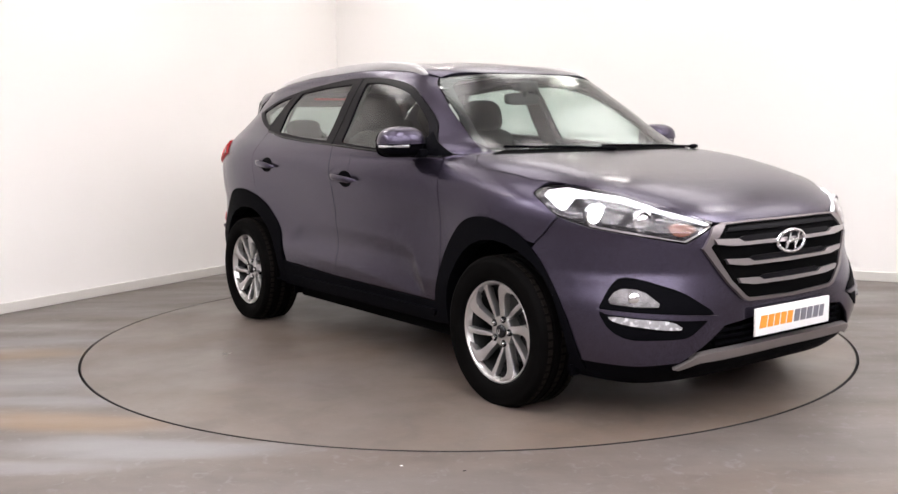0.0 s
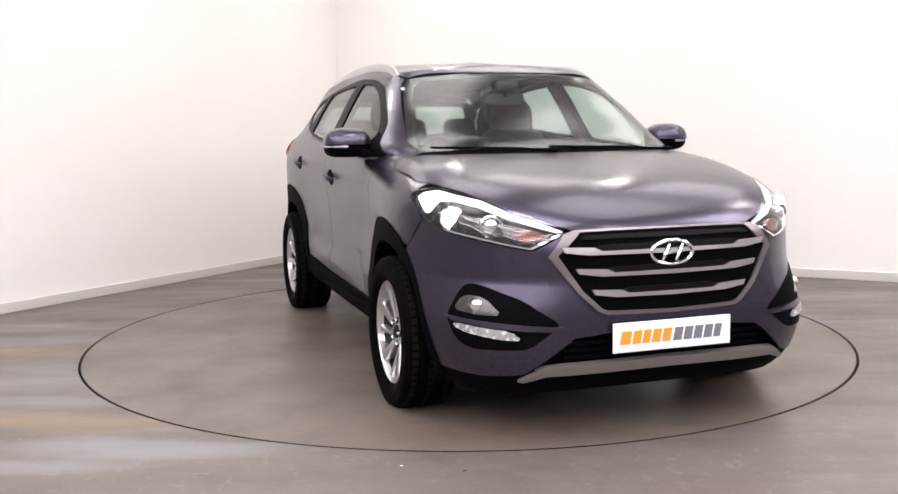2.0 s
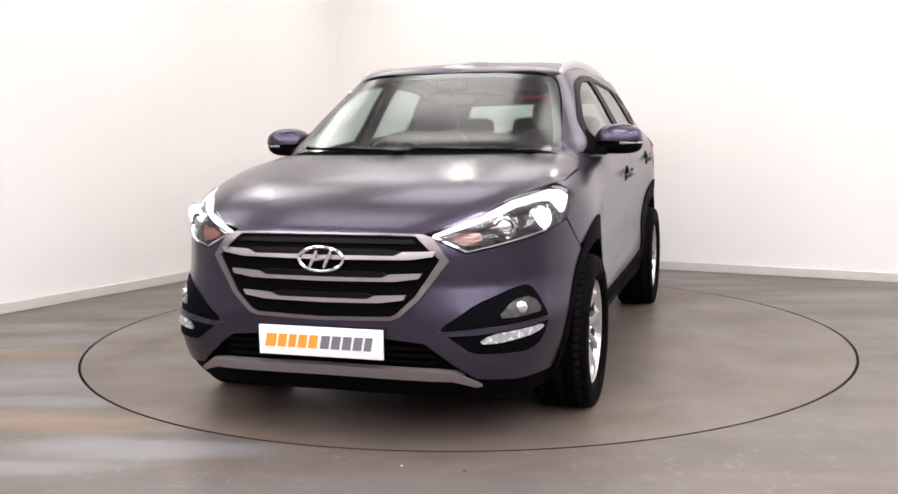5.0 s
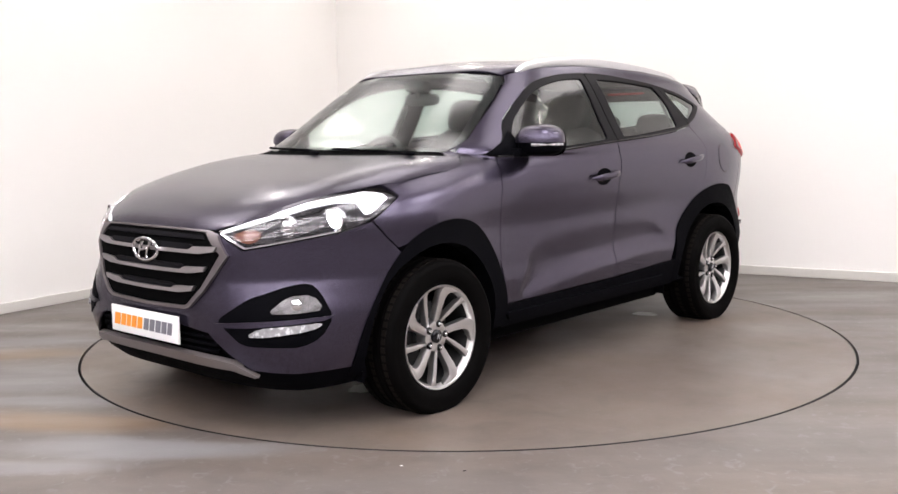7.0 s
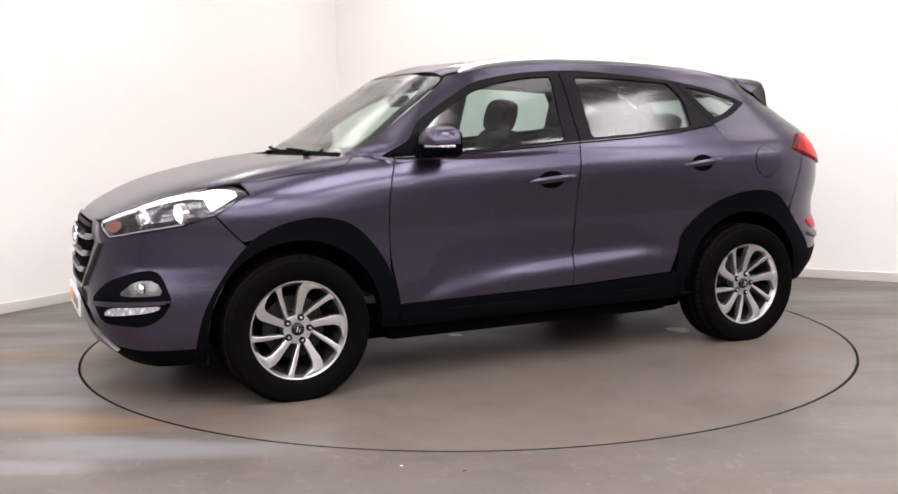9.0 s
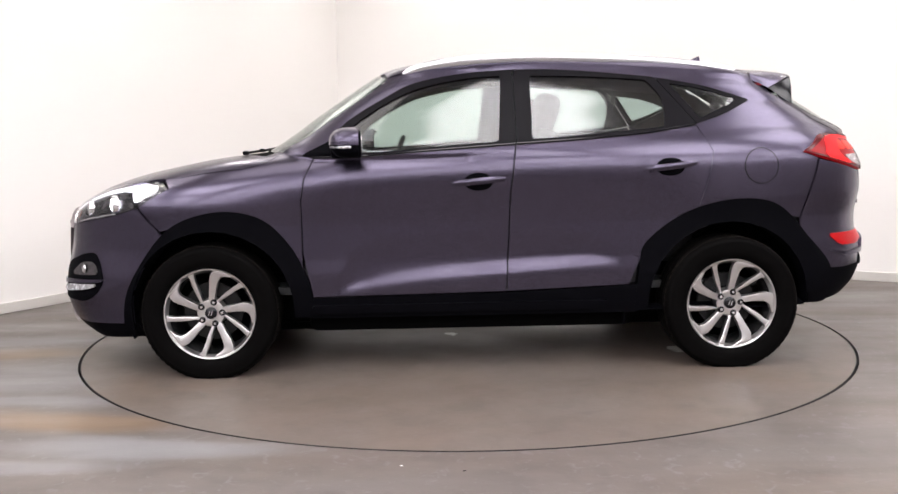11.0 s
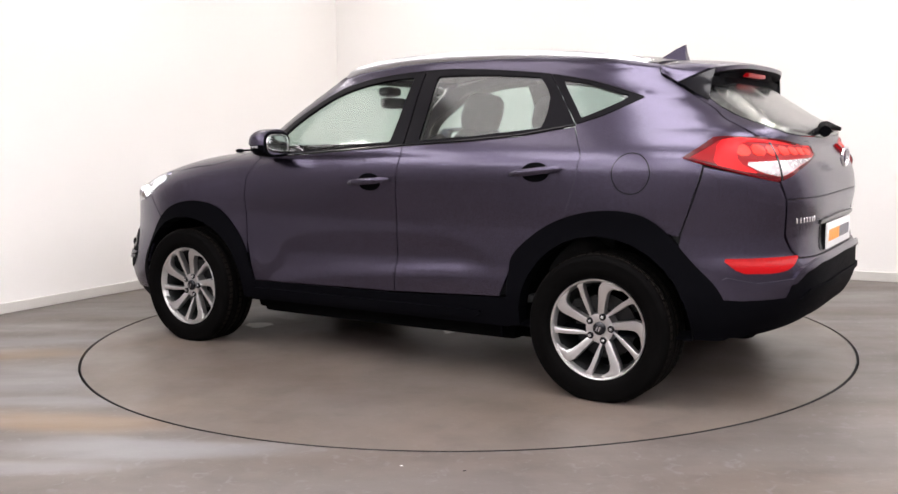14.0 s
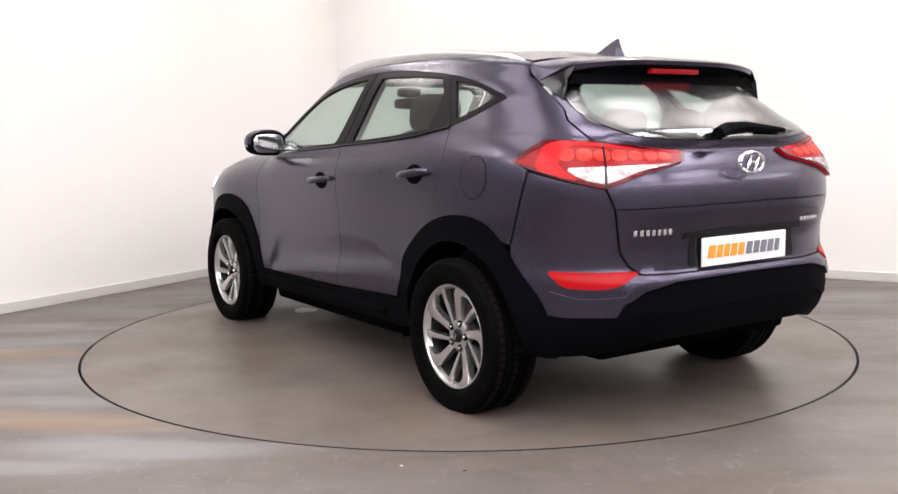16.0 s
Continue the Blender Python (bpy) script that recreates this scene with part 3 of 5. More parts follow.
def floor_chip(x, y, mat, label):
    bm = blob(bmesh.new(), (0, 0, 0.0012), (0.007, 0.004, 0.0012), 0.9, 7, 4)
    ob = tagged(part("floor_chip", bm, mat, None), label, "debris", "loose chips on the studio floor")
    ob.matrix_basis = pose(x, y, 0, 0, 0, 40 * x)


floor_chip(-0.245, -2.40, STICKER, "tiny white paint chip on the floor")
floor_chip(-0.01, -2.46, PLASTIC, "tiny dark rubber crumb on the floor")

bm = bmesh.new()
low = [bm.verts.new(p + Vector((0, 0, CEILING))) for p in SPOTS]
high = [bm.verts.new(p + Vector((0, 0, CEILING + 0.1))) for p in SPOTS]
bm.faces.new(low), bm.faces.new(high[::-1])
for i in range(4):
    bm.faces.new((low[i], high[i], high[(i + 1) % 4], low[(i + 1) % 4]))
bmesh.ops.recalc_face_normals(bm, faces=bm.faces[:])
tagged(part("ceiling", bm, CEIL, None, smooth=False), "plain white studio ceiling", "ceiling", kind="structure")


def ceiling_light(mat, label):
    ob = tagged(new("ceiling_light"), label, "ceiling light", "studio ceiling lights")
    part("diffuser", box(bmesh.new(), (0, 0, -0.035), (1.20, 1.20, 0.01)), mat, ob, "glowing white diffuser", False)
    f = bmesh.new()
    for x in (-0.62, 0.62):
        box(f, (x, 0, -0.025), (0.035, 1.275, 0.05), 0.004)
    for y in (-0.62, 0.62):
        box(f, (0, y, -0.025), (1.2, 0.035, 0.05), 0.004)
    part("frame", f, LAMP_FRAME, ob, "", False)
    return ob


GRID = [CORNER + ALONG_B * u + ALONG_A * v for u, v in LAMPS]
soft_light = ceiling_light(LIGHT, "large square white ceiling light panel, dimmed")
strong_light = ceiling_light(STRONG, "large square white ceiling light panel, fully on")
fresh = {True: strong_light, False: soft_light}
for p in GRID:
    strong = p.y < -1.2
    m = pose(p.x, p.y, CEILING, 0, 0, -27)
    if fresh.get(strong):
        fresh.pop(strong).matrix_basis = m
    else:
        copy_thing(strong_light if strong else soft_light, m)


def ceiling_spot(x, y):
    ob = tagged(new("ceiling_spot"), "small round white ceiling spotlight, switched on", "spotlight", "studio ceiling spotlights")
    bm = bmesh.new()
    bmesh.ops.create_cone(bm, cap_ends=True, radius1=0.12, radius2=0.12, depth=0.01, segments=32)
    part("bulb", bm, SPOT, ob, "bright white lamp face", False)
    ring = lathe(bmesh.new(), [(0.125, -0.012), (0.150, -0.012), (0.155, 0.0), (0.155, 0.03)], 32)
    bmesh.ops.rotate(ring, matrix=Matrix.Rotation(radians(90), 3, "X"), verts=ring.verts)
    part("trim_ring", ring, LAMP_FRAME, ob)
    ob.matrix_basis = pose(x, y, CEILING - 0.06)


for x, y in ((-0.15, 2.75), (1.55, 1.9), (2.9, 0.2), (-2.0, 1.2), (-2.9, -0.8)):
    ceiling_spot(x, y)

# ---- the car ----
car = tagged(new("car"), "violet-grey metallic five-door crossover car with black wheel-arch cladding, headlamps lit", "car")
SHIFT = Matrix.Translation((0.0121, 0.0821, 0))
BOTH = (1, -1)

FRONT_DOOR = [(0.795, 1.118), (0.845, 1.012), (0.865, 0.896), (0.862, 0.628), (0.815, 0.400), (-0.180, 0.412), (-0.192, 0.655), (-0.203, 0.915), (-0.234, 1.167), (0.256, 1.136), (0.552, 1.117)]
REAR_DOOR = [(-0.234, 1.167), (-0.203, 0.915), (-0.192, 0.655), (-0.180, 0.412), (-0.815, 0.437), (-0.885, 0.60), (-0.95, 0.70), (-1.05, 0.77), (-1.167, 0.82), (-1.221, 0.991), (-1.246, 1.118), (-1.212, 1.189), (-1.176, 1.252), (-0.903, 1.211)]
FRAME_F = curved([(0.862, 1.124), (0.727, 1.190), (0.631, 1.294), (0.424, 1.42), (0.275, 1.491), (0.033, 1.537), (-0.236, 1.556), (-0.236, 1.168), (0.256, 1.137), (0.552, 1.118), (0.8, 1.113)], 0, 6, 7)
GLASS_F = curved([(0.700, 1.142), (0.605, 1.262), (0.45, 1.370), (0.272, 1.455), (0.032, 1.508), (-0.176, 1.522), (-0.147, 1.182), (0.256, 1.152), (0.55, 1.135)], 0, 5, 6)
FRAME_R = curved([(-0.242, 1.556), (-0.509, 1.552), (-0.923, 1.514), (-0.989, 1.503), (-1.178, 1.259), (-1.0, 1.229), (-0.9, 1.214), (-0.242, 1.168)], 0, 3, 4, 7)
GLASS_R = curved([(-0.326, 1.522), (-0.627, 1.514), (-0.935, 1.492), (-1.012, 1.39), (-1.010, 1.246), (-0.616, 1.211), (-0.323, 1.192)], 0, 2, 4, 6)
FRAME_Q = curved([(-0.991, 1.5025), (-1.212, 1.464), (-1.354, 1.423), (-1.440, 1.395), (-1.476, 1.380), (-1.450, 1.364), (-1.31, 1.300), (-1.180, 1.2595)], 0, 7)
GLASS_Q = curved([(-1.06, 1.472), (-1.211, 1.445), (-1.335, 1.408), (-1.405, 1.382), (-1.30, 1.328), (-1.20, 1.290)], 0, 5)
SCREEN_EDGE = [(0.722, 1.121), (0.698, 1.20), (0.666, 1.30), (0.630, 1.41), (0.590, 1.495), (0.562, 1.525)]
TAIL_LAMP = curved([(50.6, 1.108), (44.0, 1.188), (40.0, 1.191), (32.8, 1.186), (14.8, 1.142), (16.4, 1.102), (25.9, 1.057), (30.4, 1.022), (33.0, 1.006), (38.5, 1.033)], 0, 1, 4, 5, 8)
HEADLAMP = curved([(20.4, 0.846), (26.0, 0.889), (37.6, 0.964), (50.0, 1.000), (55.5, 0.992), (58.2, 0.970), (51.0, 0.878), (44.7, 0.838), (37.0, 0.812), (26.5, 0.775)], 0, 5, 9)
REAR_GLASS = curved_line([(0.0, 1.187), (0.129, 1.189), (0.471, 1.202), (0.585, 1.238), (0.624, 1.318), (0.575, 1.43), (0.540, 1.462)]) + [(0.0, 1.475)]


def arch(cx, r, lo, hi, n=16, cz=0.338):
    return [(cx + r * math.cos(radians(lo + (hi - lo) * k / n)), cz + r * math.sin(radians(lo + (hi - lo) * k / n))) for k in range(n + 1)]


def doors_and_sides():
    for s in BOTH:
        d = panel("front_door", PAINT, car, [("side", FRONT_DOOR)], s, gap=0.0032, soft=0, cell=0.014)
        panel("window_frame", TRIM, d, [("side", FRAME_F)], s, out=0.003, holes=[GLASS_F], cell=0.03, soft=1, gap=0.001)
        panel("window_glass", PANE, d, [("side", [(a, b) for a, b in GLASS_F])], s, out=-0.004, thick=0, soft=1)
        door_handle(d, s, 0.096, 0.974, -0.176, 0.997)
        e = panel("rear_door", PAINT, car, [("side", REAR_DOOR)], s, gap=0.0032, soft=0, cell=0.014)
        panel("window_frame", TRIM, e, [("side", FRAME_R)], s, out=0.003, holes=[GLASS_R], cell=0.03, soft=1, gap=0.001)
        panel("window_glass", PRIVACY, e, [("side", GLASS_R)], s, out=-0.004, thick=0, soft=1)
        door_handle(e, s, -0.888, 1.031, -1.152, 1.062)
        q = panel("quarter_window", TRIM, car, [("side", FRAME_Q)], s, out=0.003, holes=[GLASS_Q], cell=0.03, soft=1, gap=0.001)
        panel("window_glass", PRIVACY, q, [("side", GLASS_Q)], s, out=-0.003, thick=0, soft=1)
        for d2, line in ((d, [(0.80, 1.1155), (0.552, 1.1195), (0.256, 1.1385), (-0.232, 1.1695)]), (e, [(-0.240, 1.1700), (-0.60, 1.190), (-0.9, 1.2135), (-1.0, 1.229), (-1.175, 1.256)])):
            pts = [p for p in divided_line(line, 0.06)]
            p3 = on_body("side", pts)
            g = gradient(p3)
            bm = tube(bmesh.new(), [tuple((p3[i] + g[i] * 0.004) * (1, s, 1)) for i in range(len(p3))], 0.006, 6)
            part("waist_seal", bm, GLOSS, d2, "gloss black window seal")
        # one pressing: pillar, roof edge and rear quarter
        front_edge = convert("front", "side", SCREEN_EDGE)
        ditch = [(x, float(on_body("top", [(x, 0.584)])[0][2])) for x in (0.34, 0.2, 0.08, -0.05, -0.2, -0.33, -0.5, -0.63, -0.8, -0.93, -1.08, -1.23, -1.36, -1.44, -1.512)]
        dlo = curved_line([(-1.176, 1.258), (-1.31, 1.299), (-1.450, 1.363), (-1.477, 1.381), (-1.440, 1.397), (-1.354, 1.425), (-1.212, 1.466), (-0.923, 1.516), (-0.509, 1.554), (-0.236, 1.558), (0.033, 1.539), (0.275, 1.493), (0.424, 1.422), (0.631, 1.296), (0.727, 1.192), (0.866, 1.126)])
        seam = [(-1.514, 1.497), (-1.527, 1.477), (-1.55, 1.462), (-1.55, 1.40), (-1.55, 1.30), (-1.55, 1.20), (-1.55, 1.10), (-1.55, 1.0), (-1.55, 0.92), (-1.55, 0.845)]
        side_loop = front_edge + ditch + seam + [(-1.40, 0.855), (-1.25, 0.85), (-1.165, 0.822), (-1.221, 0.991), (-1.246, 1.118), (-1.212, 1.189)] + dlo
        tail_loop = convert("side", "tail", [tuple(v) for v in divided_line(seam[2:], 0.03)]) + [(57.0, 0.80), (51.3, 0.77), (47.2, 1.078), (50.0, 1.108), (44.0, 1.192), (35.2, 1.190), (35.6, 1.205), (39.4, 1.275), (40.0, 1.322), (43.5, 1.39), (47.0, 1.448)]
        panel("body_side", PAINT, car, [("side", side_loop), ("tail", tail_loop)], s, gap=0.0, soft=0, cell=0.026)
        w = convert("top", "side", [tuple(v) for v in divided_line([(0.985, 0.739), (1.05, 0.807), (1.165, 0.830), (1.30, 0.831), (1.476, 0.825), (1.56, 0.798)], 0.04)])
        head_back = convert("nose", "side", [(58.6, 0.970), (55.5, 0.93), (51.6, 0.876), (55.0, 0.80), (57.5, 0.755)])
        wing = [(0.797, 1.119), (0.87, 1.123), (0.95, 1.124)] + w + head_back + [(1.49, 0.775), (1.40, 0.80), (1.249, 0.83), (1.08, 0.79), (0.93, 0.64), (0.864, 0.53), (0.863, 0.628), (0.866, 0.896), (0.846, 1.012)]
        panel("front_wing", PAINT, car, [("side", wing)], s, gap=0.0014, soft=0, cell=0.024)
        fuel = [(-1.49 + 0.085 * math.cos(k * math.tau / 28), 1.041 + 0.088 * math.sin(k * math.tau / 28)) for k in range(28)]
        if s > 0:
            ring = [(-1.49 + 0.0895 * math.cos(k * math.tau / 28), 1.041 + 0.0925 * math.sin(k * math.tau / 28)) for k in range(28)]
            r = panel("fuel_flap", PAINT, car, [("side", fuel)], s, out=0.0022, thick=0.003, soft=0, cell=0.03, label="round fuel filler flap")
            panel("flap_gap", GLOSS, r, [("side", ring)], s, out=0.0008, thick=0.002, soft=0, cell=0.03, holes=[fuel])
        # sill, wheel arch claddings
        panel("sill_cladding", PLASTIC, car, [("side", [(0.86, 0.398), (0.86, 0.290), (-0.875, 0.290), (-0.875, 0.44), (-0.80, 0.432), (-0.18, 0.406)])], s, out=0.006, thick=0.08, soft=1, cell=0.04)
        panel("sill_step", PLASTIC, car, [("side", [(0.83, 0.362), (0.80, 0.318), (-0.66, 0.318), (-0.72, 0.362)])], s, out=0.020, thick=0.03, soft=1, cell=0.04)
        outer = curved_line([(1.80, 0.235), (1.775, 0.40), (1.715, 0.535), (1.586, 0.715), (1.45, 0.812), (1.25, 0.853), (1.061, 0.808), (0.92, 0.665), (0.838, 0.49), (0.812, 0.36), (0.822, 0.300)])
        inner = arch(1.328, 0.415, -5, 184)
        panel("wheel_arch_cladding", PLASTIC, car, [("side", outer + [(0.915, 0.295)] + inner[::-1] + [(1.742, 0.235)])], s, out=0.007, thick=0.07, soft=0, cell=0.035, label="matt black front arch cladding")
        outer = curved_line([(-0.845, 0.30), (-0.857, 0.44), (-0.870, 0.55), (-0.898, 0.655), (-1.068, 0.790), (-1.264, 0.862), (-1.461, 0.874), (-1.606, 0.825), (-1.755, 0.668), (-1.885, 0.515), (-1.90, 0.330), (-1.76, 0.318)])
        inner = arch(-1.338, 0.420, -4, 184)
        panel("wheel_arch_cladding", PLASTIC, car, [("side", outer + inner)], s, out=0.007, thick=0.07, soft=0, cell=0.035, label="matt black rear arch cladding")
        # inside of the doors and dark inner body behind the gaps
        panel("door_trim", INNER, car, [("side", [(0.95, 1.07), (0.95, 0.84), (0.86, 0.80), (0.86, 0.33), (-0.84, 0.33), (-0.87, 0.55), (-0.95, 0.72), (-1.30, 0.90), (-1.72, 0.92), (-1.72, 1.20), (-1.30, 1.26), (-1.18, 1.24), (-0.90, 1.195), (-0.3, 1.148), (0.3, 1.115)])], s, out=-0.055, thick=0, soft=0, cell=0.08)
        panel("inner_wing", DARK, car, [("side", [(1.62, 0.90), (1.50, 0.96), (0.80, 1.06), (0.80, 0.5), (0.93, 0.70), (1.2, 0.815), (1.4, 0.805)])], s, out=-0.02, thick=0, soft=0, cell=0.08)
        panel("pillar_trim", INNER, car, [("side", [(-0.17, 1.15), (-0.18, 1.545), (-0.32, 1.545), (-0.32, 1.16)])], s, out=-0.03, thick=0.01, soft=0)
        panel("pillar_trim", INNER, car, [("side", [(-1.02, 1.22), (-1.03, 1.47), (-0.95, 1.52), (-1.5, 1.47), (-1.62, 1.36), (-1.62, 1.20), (-1.3, 1.22), (-1.2, 1.27), (-1.41, 1.385), (-1.21, 1.45), (-1.06, 1.47)])], s, out=-0.03, thick=0.01, soft=0)


def divided_line(pts, step):
    out = [np.array(pts[0], float)]
    for a, b in zip(pts[:-1], pts[1:]):
        a, b = np.array(a, float), np.array(b, float)
        n = max(1, int(math.ceil(np.linalg.norm(b - a) / step)))
        out += [a + (b - a) * k / n for k in range(1, n + 1)]
    return out


def door_handle(door, s, x0, z0, x1, z1):
    cx, cz = (x0 + x1) / 2, (z0 + z1) / 2 - 0.004
    # flat black oval standing in for the shade in the body-coloured finger recess
    dish = [(cx + 0.074 * math.cos(k * math.tau / 24), cz + 0.046 * math.sin(k * math.tau / 24)) for k in range(24)]
    panel("handle_shade", PLASTIC, door, [("side", dish)], s, out=0.0015, thick=0.002, soft=0, cell=0.03, label="dark patch for the shade in the finger recess")
    xs = [x0 + (x1 - x0) * k / 12 for k in range(13)]
    p = on_body("side", [(x, z0 + (z1 - z0) * k / 12) for k, x in enumerate(xs)])
    off = [0.010, 0.022, 0.030, 0.034, 0.036, 0.037, 0.037, 0.037, 0.036, 0.034, 0.030, 0.022, 0.010]
    wide = [0.35, 0.7, 0.9, 1, 1, 1, 1, 1, 1, 1, 0.95, 0.8, 0.5]
    bm = tube(bmesh.new(), [(q[0], (q[1] + off[k]) * s, q[2]) for k, q in enumerate(p)], 0.0115, 10, 1.5, taper=wide)
    part("handle", bm, PAINT, door, "body-coloured pull handle")


def bonnet_roof_screens():
    edge = [(1.205, 0.0), (1.195, 0.38), (1.165, 0.60), (1.075, 0.705), (0.990, 0.738), (1.05, 0.806), (1.165, 0.829), (1.476, 0.824), (1.66, 0.766), (1.846, 0.683), (2.008, 0.598), (2.090, 0.50), (2.135, 0.40), (2.164, 0.2), (2.170, 0.0)]
    loop = edge + [(x, -y) for x, y in reversed(edge) if y > 0]
    panel("bonnet", PAINT, car, [("top", loop)], soft=0, gap=0.0014, cell=0.045)
    roof = [(0.470, 0.0), (0.472, 0.3), (0.425, 0.552), (0.335, 0.579), (0.0, 0.578), (-0.6, 0.578), (-1.2, 0.578), (-1.49, 0.575), (-1.50, 0.4), (-1.505, 0.0)]
    panel("roof_panel", PAINT, car, [("top", roof + [(x, -y) for x, y in reversed(roof) if y > 0])], soft=0, gap=0.002, cell=0.05)
    lining = [(0.40, 0.0), (0.34, 0.5), (-0.6, 0.54), (-1.3, 0.52), (-1.5, 0.4), (-1.52, 0.0)]
    panel("headlining", LINING, car, [("top", lining + [(x, -y) for x, y in reversed(lining) if y > 0])], out=-0.035, thick=0.0, soft=0, cell=0.08)
    half = [(0.0, 1.150), (0.35, 1.148), (0.60, 1.142), (0.712, 1.132), (0.692, 1.20), (0.660, 1.30), (0.624, 1.41), (0.584, 1.493), (0.555, 1.522), (0.30, 1.548), (0.0, 1.553)]
    hole = [(0.0, 1.166), (0.35, 1.165), (0.58, 1.161), (0.668, 1.158), (0.652, 1.21), (0.622, 1.30), (0.586, 1.40), (0.548, 1.478), (0.50, 1.508), (0.30, 1.524), (0.0, 1.530)]
    screen = panel("windscreen", SCREEN, car, [("front", mirrored(half))], out=0.0, thick=0.0, soft=0, cell=0.05)
    panel("screen_border", GLOSS, screen, [("front", mirrored(half))], out=-0.003, thick=0.0, soft=0, cell=0.03, holes=[mirrored(hole)], label="black ceramic border")
    cowl = [(1.208, 0.0), (1.198, 0.38), (1.168, 0.602), (1.078, 0.708), (0.985, 0.738), (0.90, 0.70), (0.97, 0.64), (1.04, 0.52), (1.065, 0.3), (1.07, 0.0)]
    panel("cowl", DARK, car, [("top", cowl + [(x, -y) for x, y in reversed(cowl) if y > 0])], out=-0.004, thick=0.0, soft=0, cell=0.04)
    rear = panel("rear_screen", REAR_PANE, car, [("rear", mirrored(REAR_GLASS))], out=0.002, thick=0.0, soft=0, cell=0.04)
    inner = [(a * 0.93, 1.31 + (b - 1.31) * 0.78) for a, b in REAR_GLASS]
    panel("screen_border", GLOSS, rear, [("rear", mirrored(REAR_GLASS))], out=-0.002, thick=0.0, soft=0, cell=0.03, holes=[mirrored(inner)], label="black ceramic border")


def front_end():
    top = [(0.0, 0.842), (14.0, 0.842), (20.2, 0.840), (26.5, 0.771), (37.0, 0.808), (44.7, 0.834), (51.4, 0.874), (54.8, 0.80), (58.3, 0.735), (54.0, 0.60), (50.8, 0.45), (48.8, 0.275)]
    low = [(36.0, 0.268), (28.0, 0.285), (24.0, 0.345), (19.0, 0.430), (11.0, 0.446), (0.0, 0.446)]
    bumper = panel("front_bumper", PAINT, car, [("nose", mirrored(top + low))], soft=0, gap=0.002, cell=0.035)
    mouth = [(0.0, 0.452), (11.0, 0.452), (19.5, 0.436), (24.6, 0.35), (28.0, 0.29), (0.0, 0.29)]
    panel("lower_intake", DARK, car, [("nose", mirrored(mouth))], out=-0.035, thick=0.0, soft=0)
    for z in (0.345, 0.375, 0.405):
        panel("intake_slat", PLASTIC, car, [("nose", mirrored([(0.0, z + 0.006), (20.5, z + 0.006), (20.5, z - 0.006), (0.0, z - 0.006)]))], out=-0.014, thick=0.02, soft=0)
    valance = [(0.0, 0.300), (26.0, 0.298), (36.0, 0.300), (49.0, 0.310), (50.0, 0.20), (36.0, 0.175), (20.0, 0.185), (0.0, 0.19)]
    panel("lower_valance", PLASTIC, car, [("nose", mirrored(valance))], out=-0.006, thick=0.03, soft=0, cell=0.04)
    skid = [(0.0, 0.329), (15.0, 0.325), (21.0, 0.323), (24.5, 0.316), (29.2, 0.262), (28.2, 0.256), (24.0, 0.283), (15.0, 0.285), (0.0, 0.287)]
    panel("skid_plate", SKID, car, [("nose", mirrored(skid))], out=0.010, thick=0.03, soft=0, cell=0.03, label="grey metallic skid trim")
    # grille
    outer = [(0.0, 0.842), (0.25, 0.842), (0.395, 0.840), (0.440, 0.828), (0.500, 0.748), (0.395, 0.600), (0.320, 0.532), (0.285, 0.520), (0.0, 0.512)]
    inner = [(0.0, 0.835), (0.25, 0.835), (0.372, 0.833), (0.405, 0.806), (0.466, 0.752), (0.378, 0.612), (0.308, 0.546), (0.280, 0.534), (0.0, 0.526)]
    grille = panel("grille", SURROUND, car, [("front", mirrored(outer))], out=0.016, thick=0.03, soft=0, cell=0.03, holes=[mirrored(inner)], label="six-sided grille with grey metallic surround")
    panel("grille_back", DARK, grille, [("front", mirrored(inner))], out=0.008, thick=0.0, soft=0, cell=0.03, label="black grille mesh")
    for z, w in ((0.757, 0.452), (0.675, 0.402), (0.592, 0.345)):
        bar = [(0.0, z + 0.006), (w - 0.155, z + 0.007), (w - 0.125, z + 0.021), (w, z + 0.026), (w - 0.012, z + 0.006), (w - 0.10, z - 0.006), (0.0, z - 0.010)]
        panel("grille_bar", BRONZE, grille, [("front", mirrored(bar))], out=0.022, thick=0.025, soft=0, cell=0.03, label="satin metal bar")
        face = [(0.0, z + 0.030), (w - 0.16, z + 0.030), (w - 0.135, z + 0.024), (w - 0.16, z + 0.009), (0.0, z + 0.008)]
        panel("grille_blade", TRIM, grille, [("front", mirrored(face))], out=0.017, thick=0.012, soft=0, cell=0.03, label="dark blade above the bar")
    panel("grille_blade", TRIM, grille, [("front", mirrored([(0.0, 0.824), (0.36, 0.822), (0.38, 0.808), (0.0, 0.806)]))], out=0.015, thick=0.012, soft=0, cell=0.03)
    emblem(grille, Vector((2.222, 0, 0.752)), 0.094, 0.047, 1)
    for s in BOTH:
        headlamp(s)
        fog_corner(s)
    number_plate("number_plate", Vector((2.238, -0.004, 0.427)), 1, 0.0)


